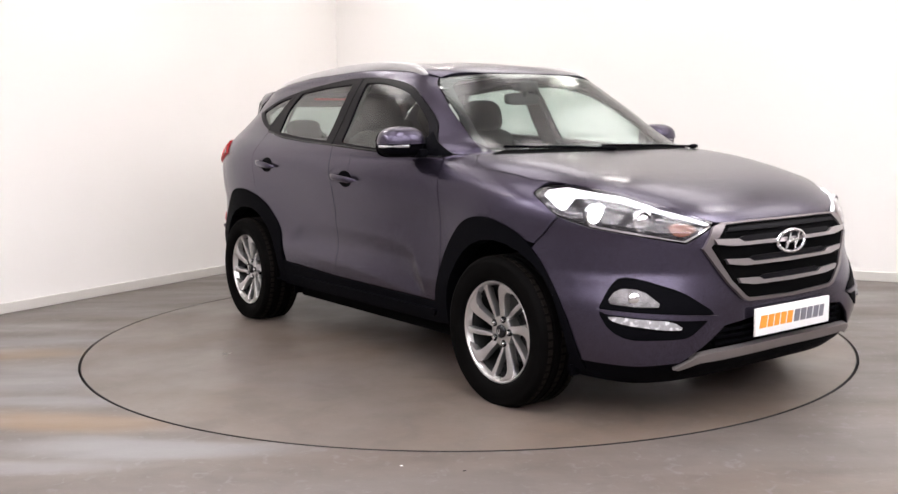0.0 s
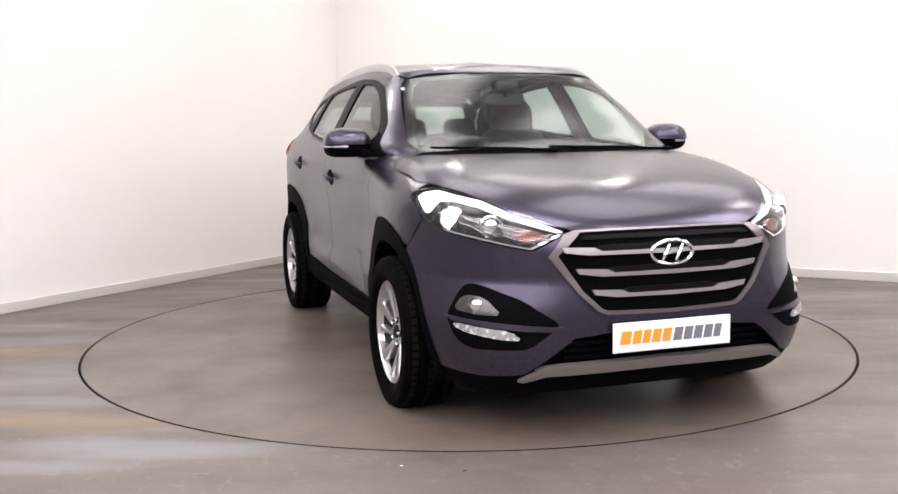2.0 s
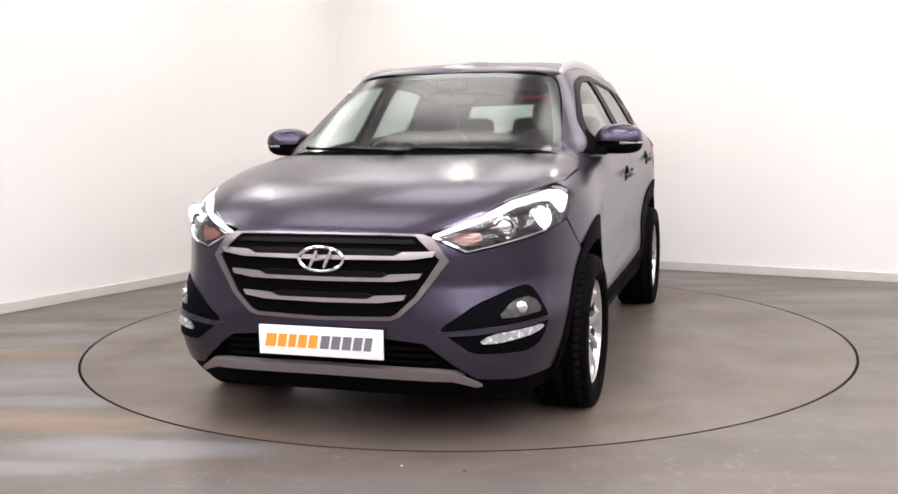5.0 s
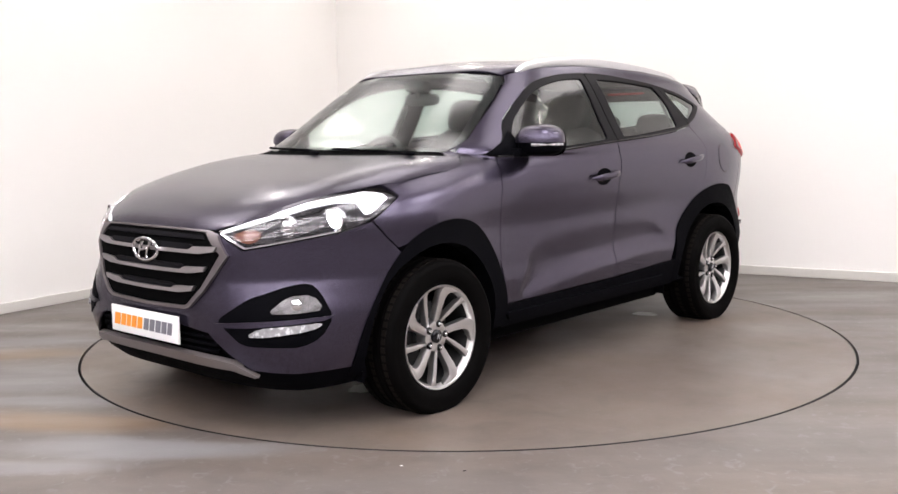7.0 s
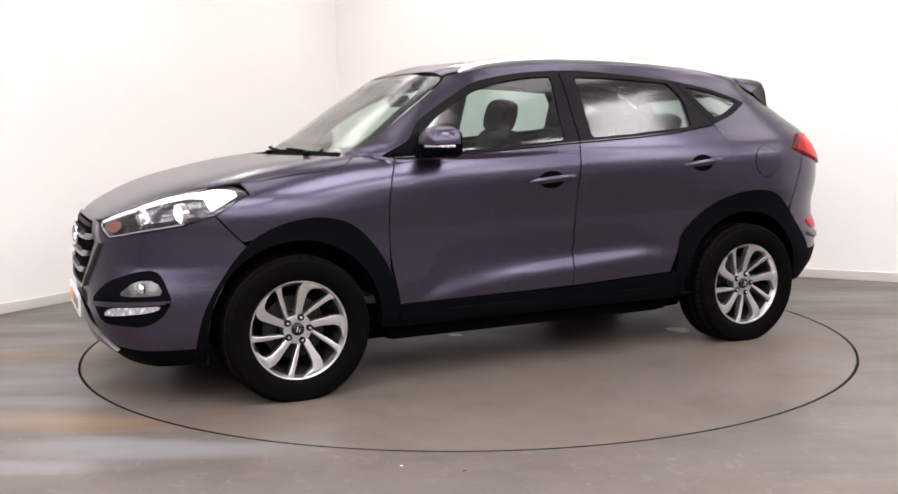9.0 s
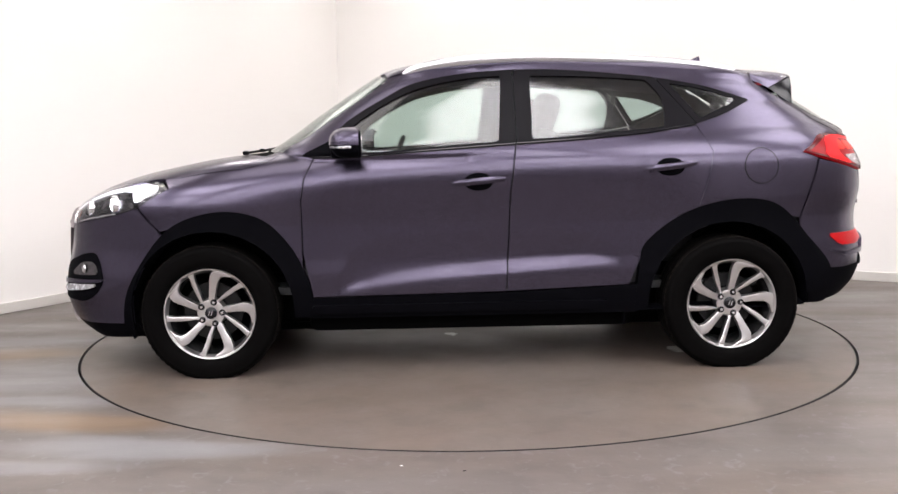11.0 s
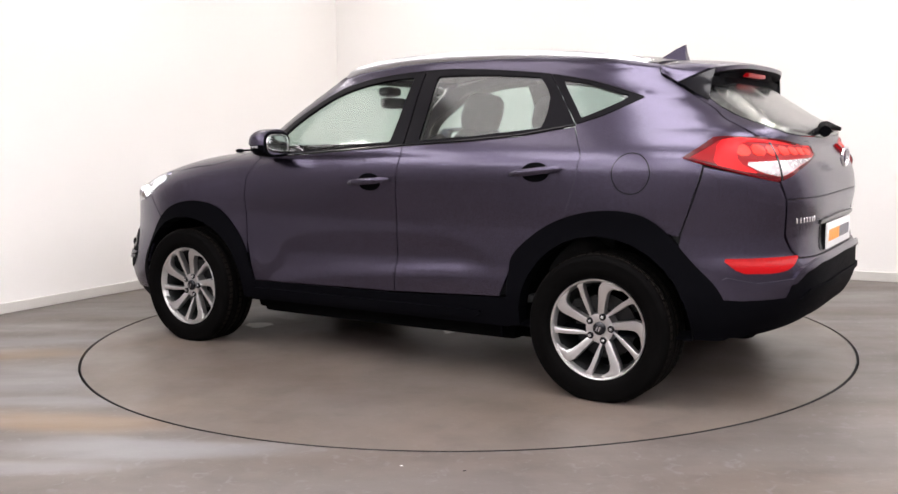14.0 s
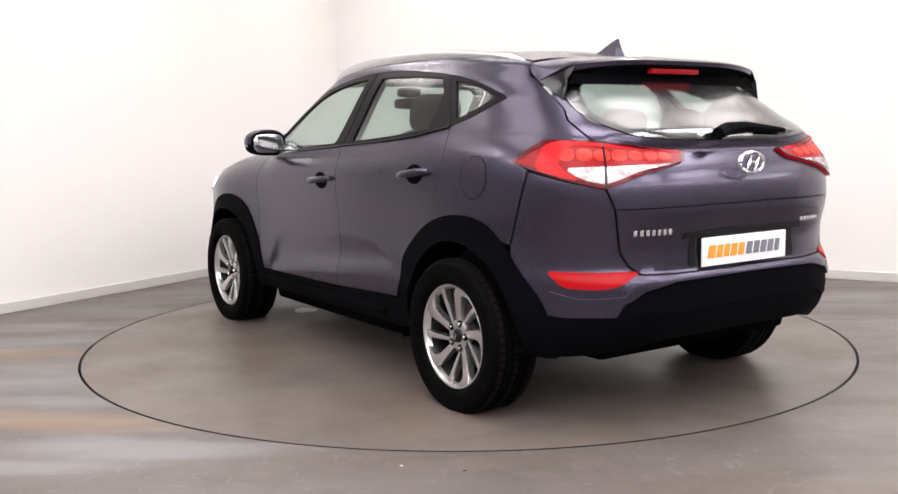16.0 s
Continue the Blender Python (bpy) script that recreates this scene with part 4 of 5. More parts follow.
def emblem(owner, at, w, h, ahead):
    """An oval ring with a leaning double stroke."""
    bm = bmesh.new()
    tube(bm, [at + Vector((-0.004 * ahead * abs(math.cos(a)), w * math.cos(a), h * math.sin(a))) for a in (k * math.tau / 40 for k in range(40))], 0.0075, 8, closed=True)
    lean = 0.016 * ahead
    for y in (-0.030, 0.030):
        tube(bm, [at + Vector((0.002 * ahead, y * w / 0.094 - lean, -0.72 * h)), at + Vector((0.003 * ahead, y * w / 0.094, 0)), at + Vector((0.002 * ahead, y * w / 0.094 + lean, 0.72 * h))], 0.0075, 6, taper=[0.8, 1.1, 0.8])
    tube(bm, [at + Vector((0.003 * ahead, -0.028 * w / 0.094, -0.005)), at + Vector((0.004 * ahead, 0.028 * w / 0.094, 0.006))], 0.006, 6)
    part("emblem", bm, CHROME, owner, "chrome oval emblem")


def headlamp(s):
    lamp = panel("headlamp", LAMP_HOUSING, car, [("nose", HEADLAMP)], s, out=-0.012, thick=0.0, soft=0, cell=0.03, label="wrap-around clear headlamp, lit")
    strip = [(21.0, 0.846), (26.2, 0.885), (37.8, 0.960), (50.0, 0.996), (54.5, 0.985), (55.5, 0.965), (51.2, 0.905), (50.0, 0.905), (48.0, 0.955), (44.0, 0.958), (38.2, 0.938), (26.5, 0.868), (21.8, 0.842)]
    panel("light_strip", LED_STRIP, lamp, [("nose", strip)], s, out=-0.004, thick=0.006, soft=0, cell=0.03, label="bright white upper light strip")
    low = [(21.5, 0.838), (27.0, 0.782), (37.0, 0.820), (45.0, 0.846), (44.8, 0.838), (37.0, 0.812), (26.6, 0.776), (20.8, 0.838)]
    panel("lower_trim", CHROME, lamp, [("nose", low)], s, out=-0.003, thick=0.006, soft=0, cell=0.03, label="chrome lower edge")
    panel("indicator", AMBER, lamp, [("nose", [(23.5, 0.832), (27.0, 0.858), (30.0, 0.850), (29.5, 0.812), (27.0, 0.795)])], s, out=-0.006, thick=0.004, soft=1, cell=0.03, label="amber turn signal")
    for a, z, r, lit in ((43.5, 0.890, 0.040, True), (34.5, 0.868, 0.036, False)):
        p = on_body("nose", [(a, z)])[0]
        g = gradient(p[None])[0]
        ahead = Vector((0.86, 0.5 * math.sin(radians(a)), 0)).normalized()
        c = Vector(p) - Vector(g) * 0.012
        turn = Vector((0, 1, 0)).rotation_difference(ahead).to_matrix().to_4x4()
        for nm, prof, mat in (("bezel", [(r * 1.25, -0.02), (r * 1.25, 0.006), (r * 1.05, 0.010), (r * 0.98, -0.01)], CHROME), ("bulb" if lit else "reflector_bowl", [(r * 1.0, -0.012), (r * 0.9, 0.002), (r * 0.6, 0.012), (0.0, 0.016)], BEAM if lit else CHROME)):
            bm = lathe(bmesh.new(), prof, 28)
            bmesh.ops.transform(bm, matrix=Matrix.Translation(c) @ turn, verts=bm.verts)
            if s < 0:
                bmesh.ops.scale(bm, vec=(1, -1, 1), verts=bm.verts)
                bmesh.ops.reverse_faces(bm, faces=bm.faces)
            part(nm, bm, mat, lamp)
    panel("lens", LENS, lamp, [("nose", HEADLAMP)], s, out=0.004, thick=0.0, soft=0, cell=0.03, label="clear plastic lens")


def fog_corner(s):
    pocket = [(43.2, 0.500), (40.8, 0.600), (38.8, 0.640), (35.0, 0.630), (28.0, 0.582), (21.6, 0.492), (22.4, 0.470), (27.0, 0.394), (37.5, 0.386), (41.0, 0.420)]
    fog = panel("fog_lamp_housing", PLASTIC, car, [("nose", pocket)], s, out=0.003, thick=0.012, soft=1, cell=0.03, label="black corner pocket with fog lamp")
    blade = [(43.6, 0.506), (30.0, 0.492), (21.0, 0.478), (23.0, 0.462), (28.0, 0.466), (41.5, 0.488)]
    panel("divider", PAINT, fog, [("nose", blade)], s, out=0.012, thick=0.02, soft=0, cell=0.03, label="body-coloured divider blade")
    lamp = [(41.6, 0.530), (39.4, 0.592), (35.0, 0.588), (31.4, 0.522), (36.0, 0.520)]
    panel("fog_lamp", FOG_CELL, fog, [("nose", lamp)], s, out=0.006, thick=0.01, soft=1, cell=0.03)
    p = on_body("nose", [(36.5, 0.553)])[0]
    bowl = lathe(bmesh.new(), [(0.026, 0.0), (0.024, 0.004), (0.014, 0.010), (0.0, 0.012)], 24)
    turn = Vector((0, 1, 0)).rotation_difference(Vector((0.86, 0.5, 0)).normalized()).to_matrix().to_4x4()
    bmesh.ops.transform(bowl, matrix=Matrix.Translation((p[0] + 0.004, p[1] + 0.002, p[2])) @ turn, verts=bowl.verts)
    if s < 0:
        bmesh.ops.scale(bowl, vec=(1, -1, 1), verts=bowl.verts)
        bmesh.ops.reverse_faces(bowl, faces=bowl.faces)
    part("fog_reflector", bowl, CHROME, fog)
    strip = [(41.0, 0.481), (30.2, 0.466), (27.8, 0.432), (31.0, 0.430), (38.5, 0.450), (40.8, 0.466)]
    panel("running_light", DRL, fog, [("nose", strip)], s, out=0.014, thick=0.02, soft=1, cell=0.02, label="clear daytime running lamp")


def number_plate(name, at, ahead, tilt):
    plate = part(name, box(bmesh.new(), at, (0.010, 0.530, 0.118), 0.003), PLATE, car, "white plate with orange and grey print")
    widths = ((-0.232, 0.050, 0), (-0.178, 0.042, 0), (-0.133, 0.038, 0), (-0.091, 0.042, 0), (-0.045, 0.042, 0), (0.006, 0.042, 1), (0.052, 0.042, 1), (0.098, 0.042, 1), (0.144, 0.042, 1), (0.190, 0.036, 1))
    for y, w, kind in widths:
        lift = lambda u, v, d: at + Vector((ahead * (0.0075 + d), ahead * u, v))
        bm = prism(bmesh.new(), [(y - 0.006, -0.026), (y + w - 0.012, -0.026), (y + w - 0.002, 0.026), (y + 0.004, 0.026)], lift, 0.0025)
        part("print_bar", bm, GREY if kind else ORANGE, plate, "", False)


def rear_end():
    outer = [(46.95, 1.070), (51.0, 0.77), (51.5, 0.668), (46.5, 0.500)]
    low = [(40.0, 0.492), (31.0, 0.500), (28.5, 0.590), (20.0, 0.630), (0.0, 0.640)]
    upper = [(0.0, 0.660), (20.0, 0.660), (26.5, 0.664), (28.9, 0.702), (30.5, 0.757), (31.4, 0.925), (33.0, 1.003), (38.5, 1.029)]
    loop = upper + outer + low
    panel("rear_bumper", PAINT, car, [("tail", mirrored(loop))], soft=0, gap=0.0012, cell=0.035)
    ledge = [(0.0, 0.652), (20.0, 0.650), (27.4, 0.628), (29.6, 0.584), (37.5, 0.573), (42.6, 0.598), (43.4, 0.588), (38.0, 0.556), (29.0, 0.560), (26.0, 0.604), (20.0, 0.632), (0.0, 0.636)]
    panel("bumper_ledge", PAINT, car, [("tail", mirrored(ledge))], out=0.016, thick=0.02, soft=0, cell=0.03, label="raised bumper ledge")
    black = [(0.0, 0.640), (20.0, 0.630), (28.3, 0.592), (31.0, 0.503), (40.0, 0.496), (46.6, 0.505), (45.5, 0.345), (40.0, 0.325), (33.0, 0.345), (20.0, 0.395), (0.0, 0.40)]
    panel("rear_valance", PLASTIC, car, [("tail", mirrored(black))], out=0.004, thick=0.05, soft=0, cell=0.035, label="matt black lower rear bumper")
    lip = [(0.0, 0.540), (24.0, 0.530), (27.5, 0.490), (26.0, 0.480), (22.0, 0.512), (0.0, 0.520)]
    panel("valance_rib", PLASTIC, car, [("tail", mirrored(lip))], out=0.014, thick=0.02, soft=0, cell=0.03)
    glass_low = convert("rear", "tail", [tuple(v) for v in divided_line(REAR_GLASS[:26], 0.04)])
    glass_low = [(max(a, 0.0), b - 0.004) for a, b in glass_low]
    gate_up = glass_low + [(43.0, 1.385), (39.6, 1.322), (38.9, 1.275), (35.0, 1.203), (32.9, 1.185), (32.7, 1.01), (31.2, 0.9275), (0.0, 0.9305)]
    gate_low = [(0.0, 0.9280), (31.2, 0.9250), (30.0, 0.757), (28.5, 0.704), (26.1, 0.668), (20.0, 0.663), (0.0, 0.665)]
    gate = panel("tailgate", PAINT, car, [("tail", mirrored(gate_up)), ("tail", mirrored(gate_low))], soft=0, gap=0.0010, cell=0.035)
    recess = mirrored([(0.0, 0.812), (15.5, 0.806), (16.0, 0.672), (0.0, 0.668)])
    panel("plate_recess", GLOSS, gate, [("tail", recess)], out=0.003, thick=0.004, soft=1, cell=0.04, label="dark plate recess")
    panel("plate_grip", GLOSS, gate, [("tail", mirrored([(0.0, 0.826), (17.0, 0.818), (17.5, 0.800), (0.0, 0.805)]))], out=0.014, thick=0.02, soft=0, cell=0.03)
    number_plate("number_plate", Vector((-2.190, 0.008, 0.735)), -1, 0)
    emblem(gate, Vector((-2.212, 0.0, 1.092)), 0.076, 0.042, -1)
    # raised chrome model lettering, drawn as plain strokes
    for y0, count, step, h, z in ((0.590, 7, 0.0255, 0.024, 0.830), (-0.385, 6, 0.026, 0.022, 0.831)):
        for k in range(count):
            y = y0 - k * step
            p = on_body("rear", [(y, z)])[0]
            bm = box(bmesh.new(), (p[0] - 0.002, y, z), (0.006, step * 0.68, h), 0.002)
            part("letter_bar", bm, CHROME, gate)
    for s in BOTH:
        lamp = panel("tail_lamp", RED, car, [("tail", TAIL_LAMP)], s, out=0.014, thick=0.03, soft=0, cell=0.025, label="wrap-around red and clear tail lamp")
        panel("lamp_back", DARK, lamp, [("tail", TAIL_LAMP)], s, out=-0.022, thick=0, soft=0, cell=0.03)
        mid = np.mean(np.array(TAIL_LAMP), 0)
        inner = [tuple(mid + (np.array(q) - mid) * (0.93, 0.84)) for q in TAIL_LAMP]
        panel("lamp_rim", RED_RIM, lamp, [("tail", TAIL_LAMP)], s, out=0.0155, thick=0.004, soft=0, cell=0.025, holes=[inner], label="dark red lamp edge")
        clear = [(40.0, 1.084), (20.4, 1.090), (19.8, 1.088), (26.5, 1.068), (30.9, 1.036), (33.0, 1.022), (37.0, 1.042)]
        panel("reversing_lamp", CLEAR_CELL, lamp, [("tail", clear)], s, out=0.0165, thick=0.004, soft=1, cell=0.025, label="clear reversing lamp")
        for k in range(7):
            a0 = 19.5 + 3.1 * k
            z0 = 1.104 + 0.001 * k
            cell = [(a0, z0), (a0 + 2.7, z0), (a0 + 2.7, z0 + 0.030 + 0.003 * k), (a0, z0 + 0.026 + 0.003 * k)]
            panel("light_cell", RED_CELL, lamp, [("tail", cell)], s, out=0.0165, thick=0.004, soft=1, cell=0.02, label="glowing red cell")
        guide = [(45.5, 1.080), (43.6, 1.172), (40.0, 1.184), (33.2, 1.180), (17.0, 1.139), (17.0, 1.131), (33.2, 1.163), (38.6, 1.166), (40.6, 1.140), (41.0, 1.085), (37.2, 1.040), (39.4, 1.044)]
        panel("light_guide", GUIDE, lamp, [("tail", guide)], s, out=0.0172, thick=0.004, soft=1, cell=0.02, label="glowing red light guide")
        panel("lamp_joint", GLOSS, lamp, [("tail", [(33.1, 1.186), (32.7, 1.186), (32.7, 1.008), (33.1, 1.008)])], s, out=0.0175, thick=0.004, soft=0, cell=0.03)
        panel("rear_reflector", REFLECTOR, car, [("tail", [(43.6, 0.677), (26.2, 0.680), (30.2, 0.626), (33.4, 0.613), (40.2, 0.614)])], s, out=0.006, thick=0.01, soft=1, cell=0.03, label="long red bumper reflector with an added glow")
    spoiler()
    # wiper
    w = on_body("rear", [(0.13, 1.212), (0.05, 1.232), (-0.10, 1.240), (-0.33, 1.222)])
    bm = tube(bmesh.new(), [(p[0] - 0.035 + 0.004 * i, p[1], p[2]) for i, p in enumerate(w)], 0.023, 8, taper=[1.2, 1.2, 0.95, 0.5])
    part("rear_wiper", bm, PLASTIC, car, "black rear wiper arm")


def loft(bm, rows):
    """A sheet through rows of points."""
    grid = [[bm.verts.new(p) for p in row] for row in rows]
    for a, b in zip(grid[:-1], grid[1:]):
        for i in range(len(a) - 1):
            bm.faces.new((a[i], a[i + 1], b[i + 1], b[i]))


def spoiler():
    """A roof wing whose ends turn down to the body seam, with a black cheek below each end."""
    n, steps = 24, [0.0, 0.03, 0.15, 0.35, 0.55, 0.75, 0.9, 1.0]
    top, under = bmesh.new(), bmesh.new()
    seam_top, seam_low, point, corner = Vector((-1.518, 0.566, 1.532)), Vector((-1.519, 0.617, 1.493)), Vector((-1.606, 0.641, 1.446)), Vector((-1.752, 0.562, 1.513))
    rows, low_rows = [], []
    for s in (-1, 1):
        side = []
        for k in range(6):
            v = k / 6
            row = []
            for u in steps:
                p = (seam_low.lerp(point, u)).lerp(seam_top.lerp(corner, u), v)
                p.y += 0.014 * math.sin(math.pi * v) * (1 - 0.4 * u)
                p.z += 0.010 * math.sin(math.pi * v) * (1 - u)
                row.append(p)
            row.append(row[-1] + Vector((0.006, -0.012, -0.006)))
            side.append([Vector((p.x, s * p.y, p.z)) for p in row])
        if s < 0:
            rows += side
            for k in range(n + 1):
                y = -corner.y + 2 * corner.y * k / n
                e = abs(y) / corner.y
                front_y = y * seam_top.y / corner.y
                z0 = float(on_body("top", [(-1.512, min(abs(front_y), 0.552))])[0][2]) * (1 - e ** 6) + seam_top.z * e ** 6 + 0.002
                tip = Vector((-1.822 + 0.070 * e ** 4, y, 1.537 - 0.024 * e ** 3))
                row = [Vector((-1.514, front_y, z0)).lerp(tip, u) + Vector((0, 0, 0.006 * math.sin(math.pi * u) - 0.008 * (u == 0))) for u in steps]
                row[-1].z -= 0.006
                lip = tip + Vector((0.004, 0, -0.024 - 0.006 * e ** 4))
                rows.append(row + [lip])
                low_rows.append([lip, lip + Vector((0.045, 0, -0.012)), Vector((-1.745, y, 1.470)), Vector((-1.775 + 0.04 * e ** 3, y * 1.05, 1.434 - 0.008 * e)), Vector((-1.70, y * 1.05, 1.430))])
        else:
            rows += side[::-1]
    loft(top, rows)
    loft(under, low_rows)
    for bm in (top, under):
        bmesh.ops.recalc_face_normals(bm, faces=bm.faces[:])
    wing = part("spoiler", top, PAINT, car, "roof spoiler with black underside")
    part("spoiler_underside", under, PLASTIC, wing, "black underside")
    for s in BOTH:
        a, b, c, d = point + Vector((-0.004, -0.001, -0.002)), corner + Vector((-0.002, 0.002, -0.010)), Vector((-1.750, 0.600, 1.452)), Vector((-1.745, 0.625, 1.358))
        bm = bmesh.new()
        patch = []
        for k in range(7):
            u = k / 6
            line = [a.lerp(d, u).lerp(b.lerp(c, u), j / 5) for j in range(6)]
            patch.append([Vector((p.x, s * p.y, p.z)) for p in line])
        patch.append([Vector((p.x + 0.045, p.y - s * 0.05, p.z)) for p in patch[-1]])
        loft(bm, patch)
        bmesh.ops.recalc_face_normals(bm, faces=bm.faces[:])
        part("spoiler_cheek", bm, GLOSS, wing, "black side cheek")
    bm = box(bmesh.new(), (-1.772, 0, 1.488), (0.03, 0.30, 0.020), 0.004)
    part("brake_light", bm, RED, wing, "red high-level brake light")


def roof_fittings():
    for s in BOTH:
        xs = [0.335, 0.30, 0.237, 0.12, -0.025, -0.18, -0.33, -0.48, -0.632, -0.78, -0.932, -1.08, -1.23, -1.34, -1.43, -1.47]
        zs = [1.540, 1.556, 1.578, 1.598, 1.612, 1.619, 1.621, 1.620, 1.616, 1.609, 1.600, 1.589, 1.572, 1.555, 1.530, 1.505]
        bm = tube(bmesh.new(), [(x, s * (0.585 - 0.004 * (i in (0, 15))), z) for i, (x, z) in enumerate(zip(xs, zs))], 0.013, 10, 2.0, taper=[0.5, 0.9] + [1.0] * 12 + [0.9, 0.5])
        part("roof_rail", bm, SILVER, car, "satin silver roof rail")
    bm = bmesh.new()
    side = [(-1.27, 1.585), (-1.32, 1.610), (-1.37, 1.640), (-1.405, 1.656), (-1.421, 1.662), (-1.425, 1.615), (-1.440, 1.560)]
    left = [bm.verts.new((x, 0.004 + 0.030 * (1.664 - z) / 0.09, z)) for x, z in side]
    right = [bm.verts.new((x, -0.004 - 0.030 * (1.664 - z) / 0.09, z)) for x, z in side]
    bm.faces.new(left), bm.faces.new(right[::-1])
    for i in range(len(side)):
        bm.faces.new((left[i], right[i], right[(i + 1) % len(side)], left[(i + 1) % len(side)]))
    bmesh.ops.recalc_face_normals(bm, faces=bm.faces[:])
    part("antenna_fin", bm, PAINT, car, "shark-fin antenna", False)


def mirrors():
    for s in BOTH:
        shells = [blob(bmesh.new(), (0.60, s * 0.938, 1.175), (0.095, 0.118, 0.064), 0.75, low=-90, high=2), blob(bmesh.new(), (0.602, s * 0.938, 1.178), (0.106, 0.122, 0.087), 0.78, low=0, high=90)]
        for bm in shells:
            for v in bm.verts:
                v.co.x = max(v.co.x, 0.562 - 0.10 * (abs(v.co.y) - 0.938))
        base = part("door_mirror", shells[0], PLASTIC, car, "black and body-coloured door mirror")
        part("mirror_cap", shells[1], PAINT, base, "body-coloured mirror cap")
        tilt = Matrix.Rotation(radians(6 * s), 4, "Z")
        part("mirror_bezel", blob(bmesh.new(), (0.560, s * 0.938, 1.180), (0.012, 0.114, 0.070), 0.6, turn=tilt), PLASTIC, base, "black mirror bezel")
        bm = tube(bmesh.new(), [(0.600 + 0.099 * math.sin(radians(a)), s * (0.938 + 0.120 * math.cos(radians(a))), 1.168) for a in range(-5, 85, 8)], 0.007, 8)
        part("side_indicator", bm, DRL, base, "pale indicator strip")
        part("mirror_glass", blob(bmesh.new(), (0.5525, s * 0.938, 1.181), (0.0065, 0.100, 0.056), 0.6, turn=tilt), MIRROR, base, "silvered mirror glass")
        bm = box(bmesh.new(), (0.655, s * 0.852, 1.130), (0.10, 0.075, 0.045), 0.014)
        part("mirror_arm", bm, PLASTIC, base)
        panel("mirror_sail", PLASTIC, car, [("side", [(0.86, 1.124), (0.73, 1.185), (0.66, 1.235), (0.615, 1.125), (0.72, 1.114)])], s, out=0.008, thick=0.012, soft=0, cell=0.03, label="black mirror corner plate")


def wipers():
    for pts in (((-0.05, 1.128), (-0.20, 1.140), (-0.62, 1.150)), ((0.60, 1.126), (0.40, 1.136), (-0.02, 1.146))):
        w = on_body("front", divided_line(pts, 0.06))
        bm = tube(bmesh.new(), [(p[0] + 0.012, p[1], p[2] + 0.010) for p in w], 0.007, 6)
        part("front_wiper", bm, PLASTIC, car, "black windscreen wiper")
        p = w[0]
        part("wiper_hub", blob(bmesh.new(), (p[0] + 0.010, p[1], p[2] + 0.012), (0.018, 0.032, 0.012), 0.9, 12, 8), PLASTIC, car)


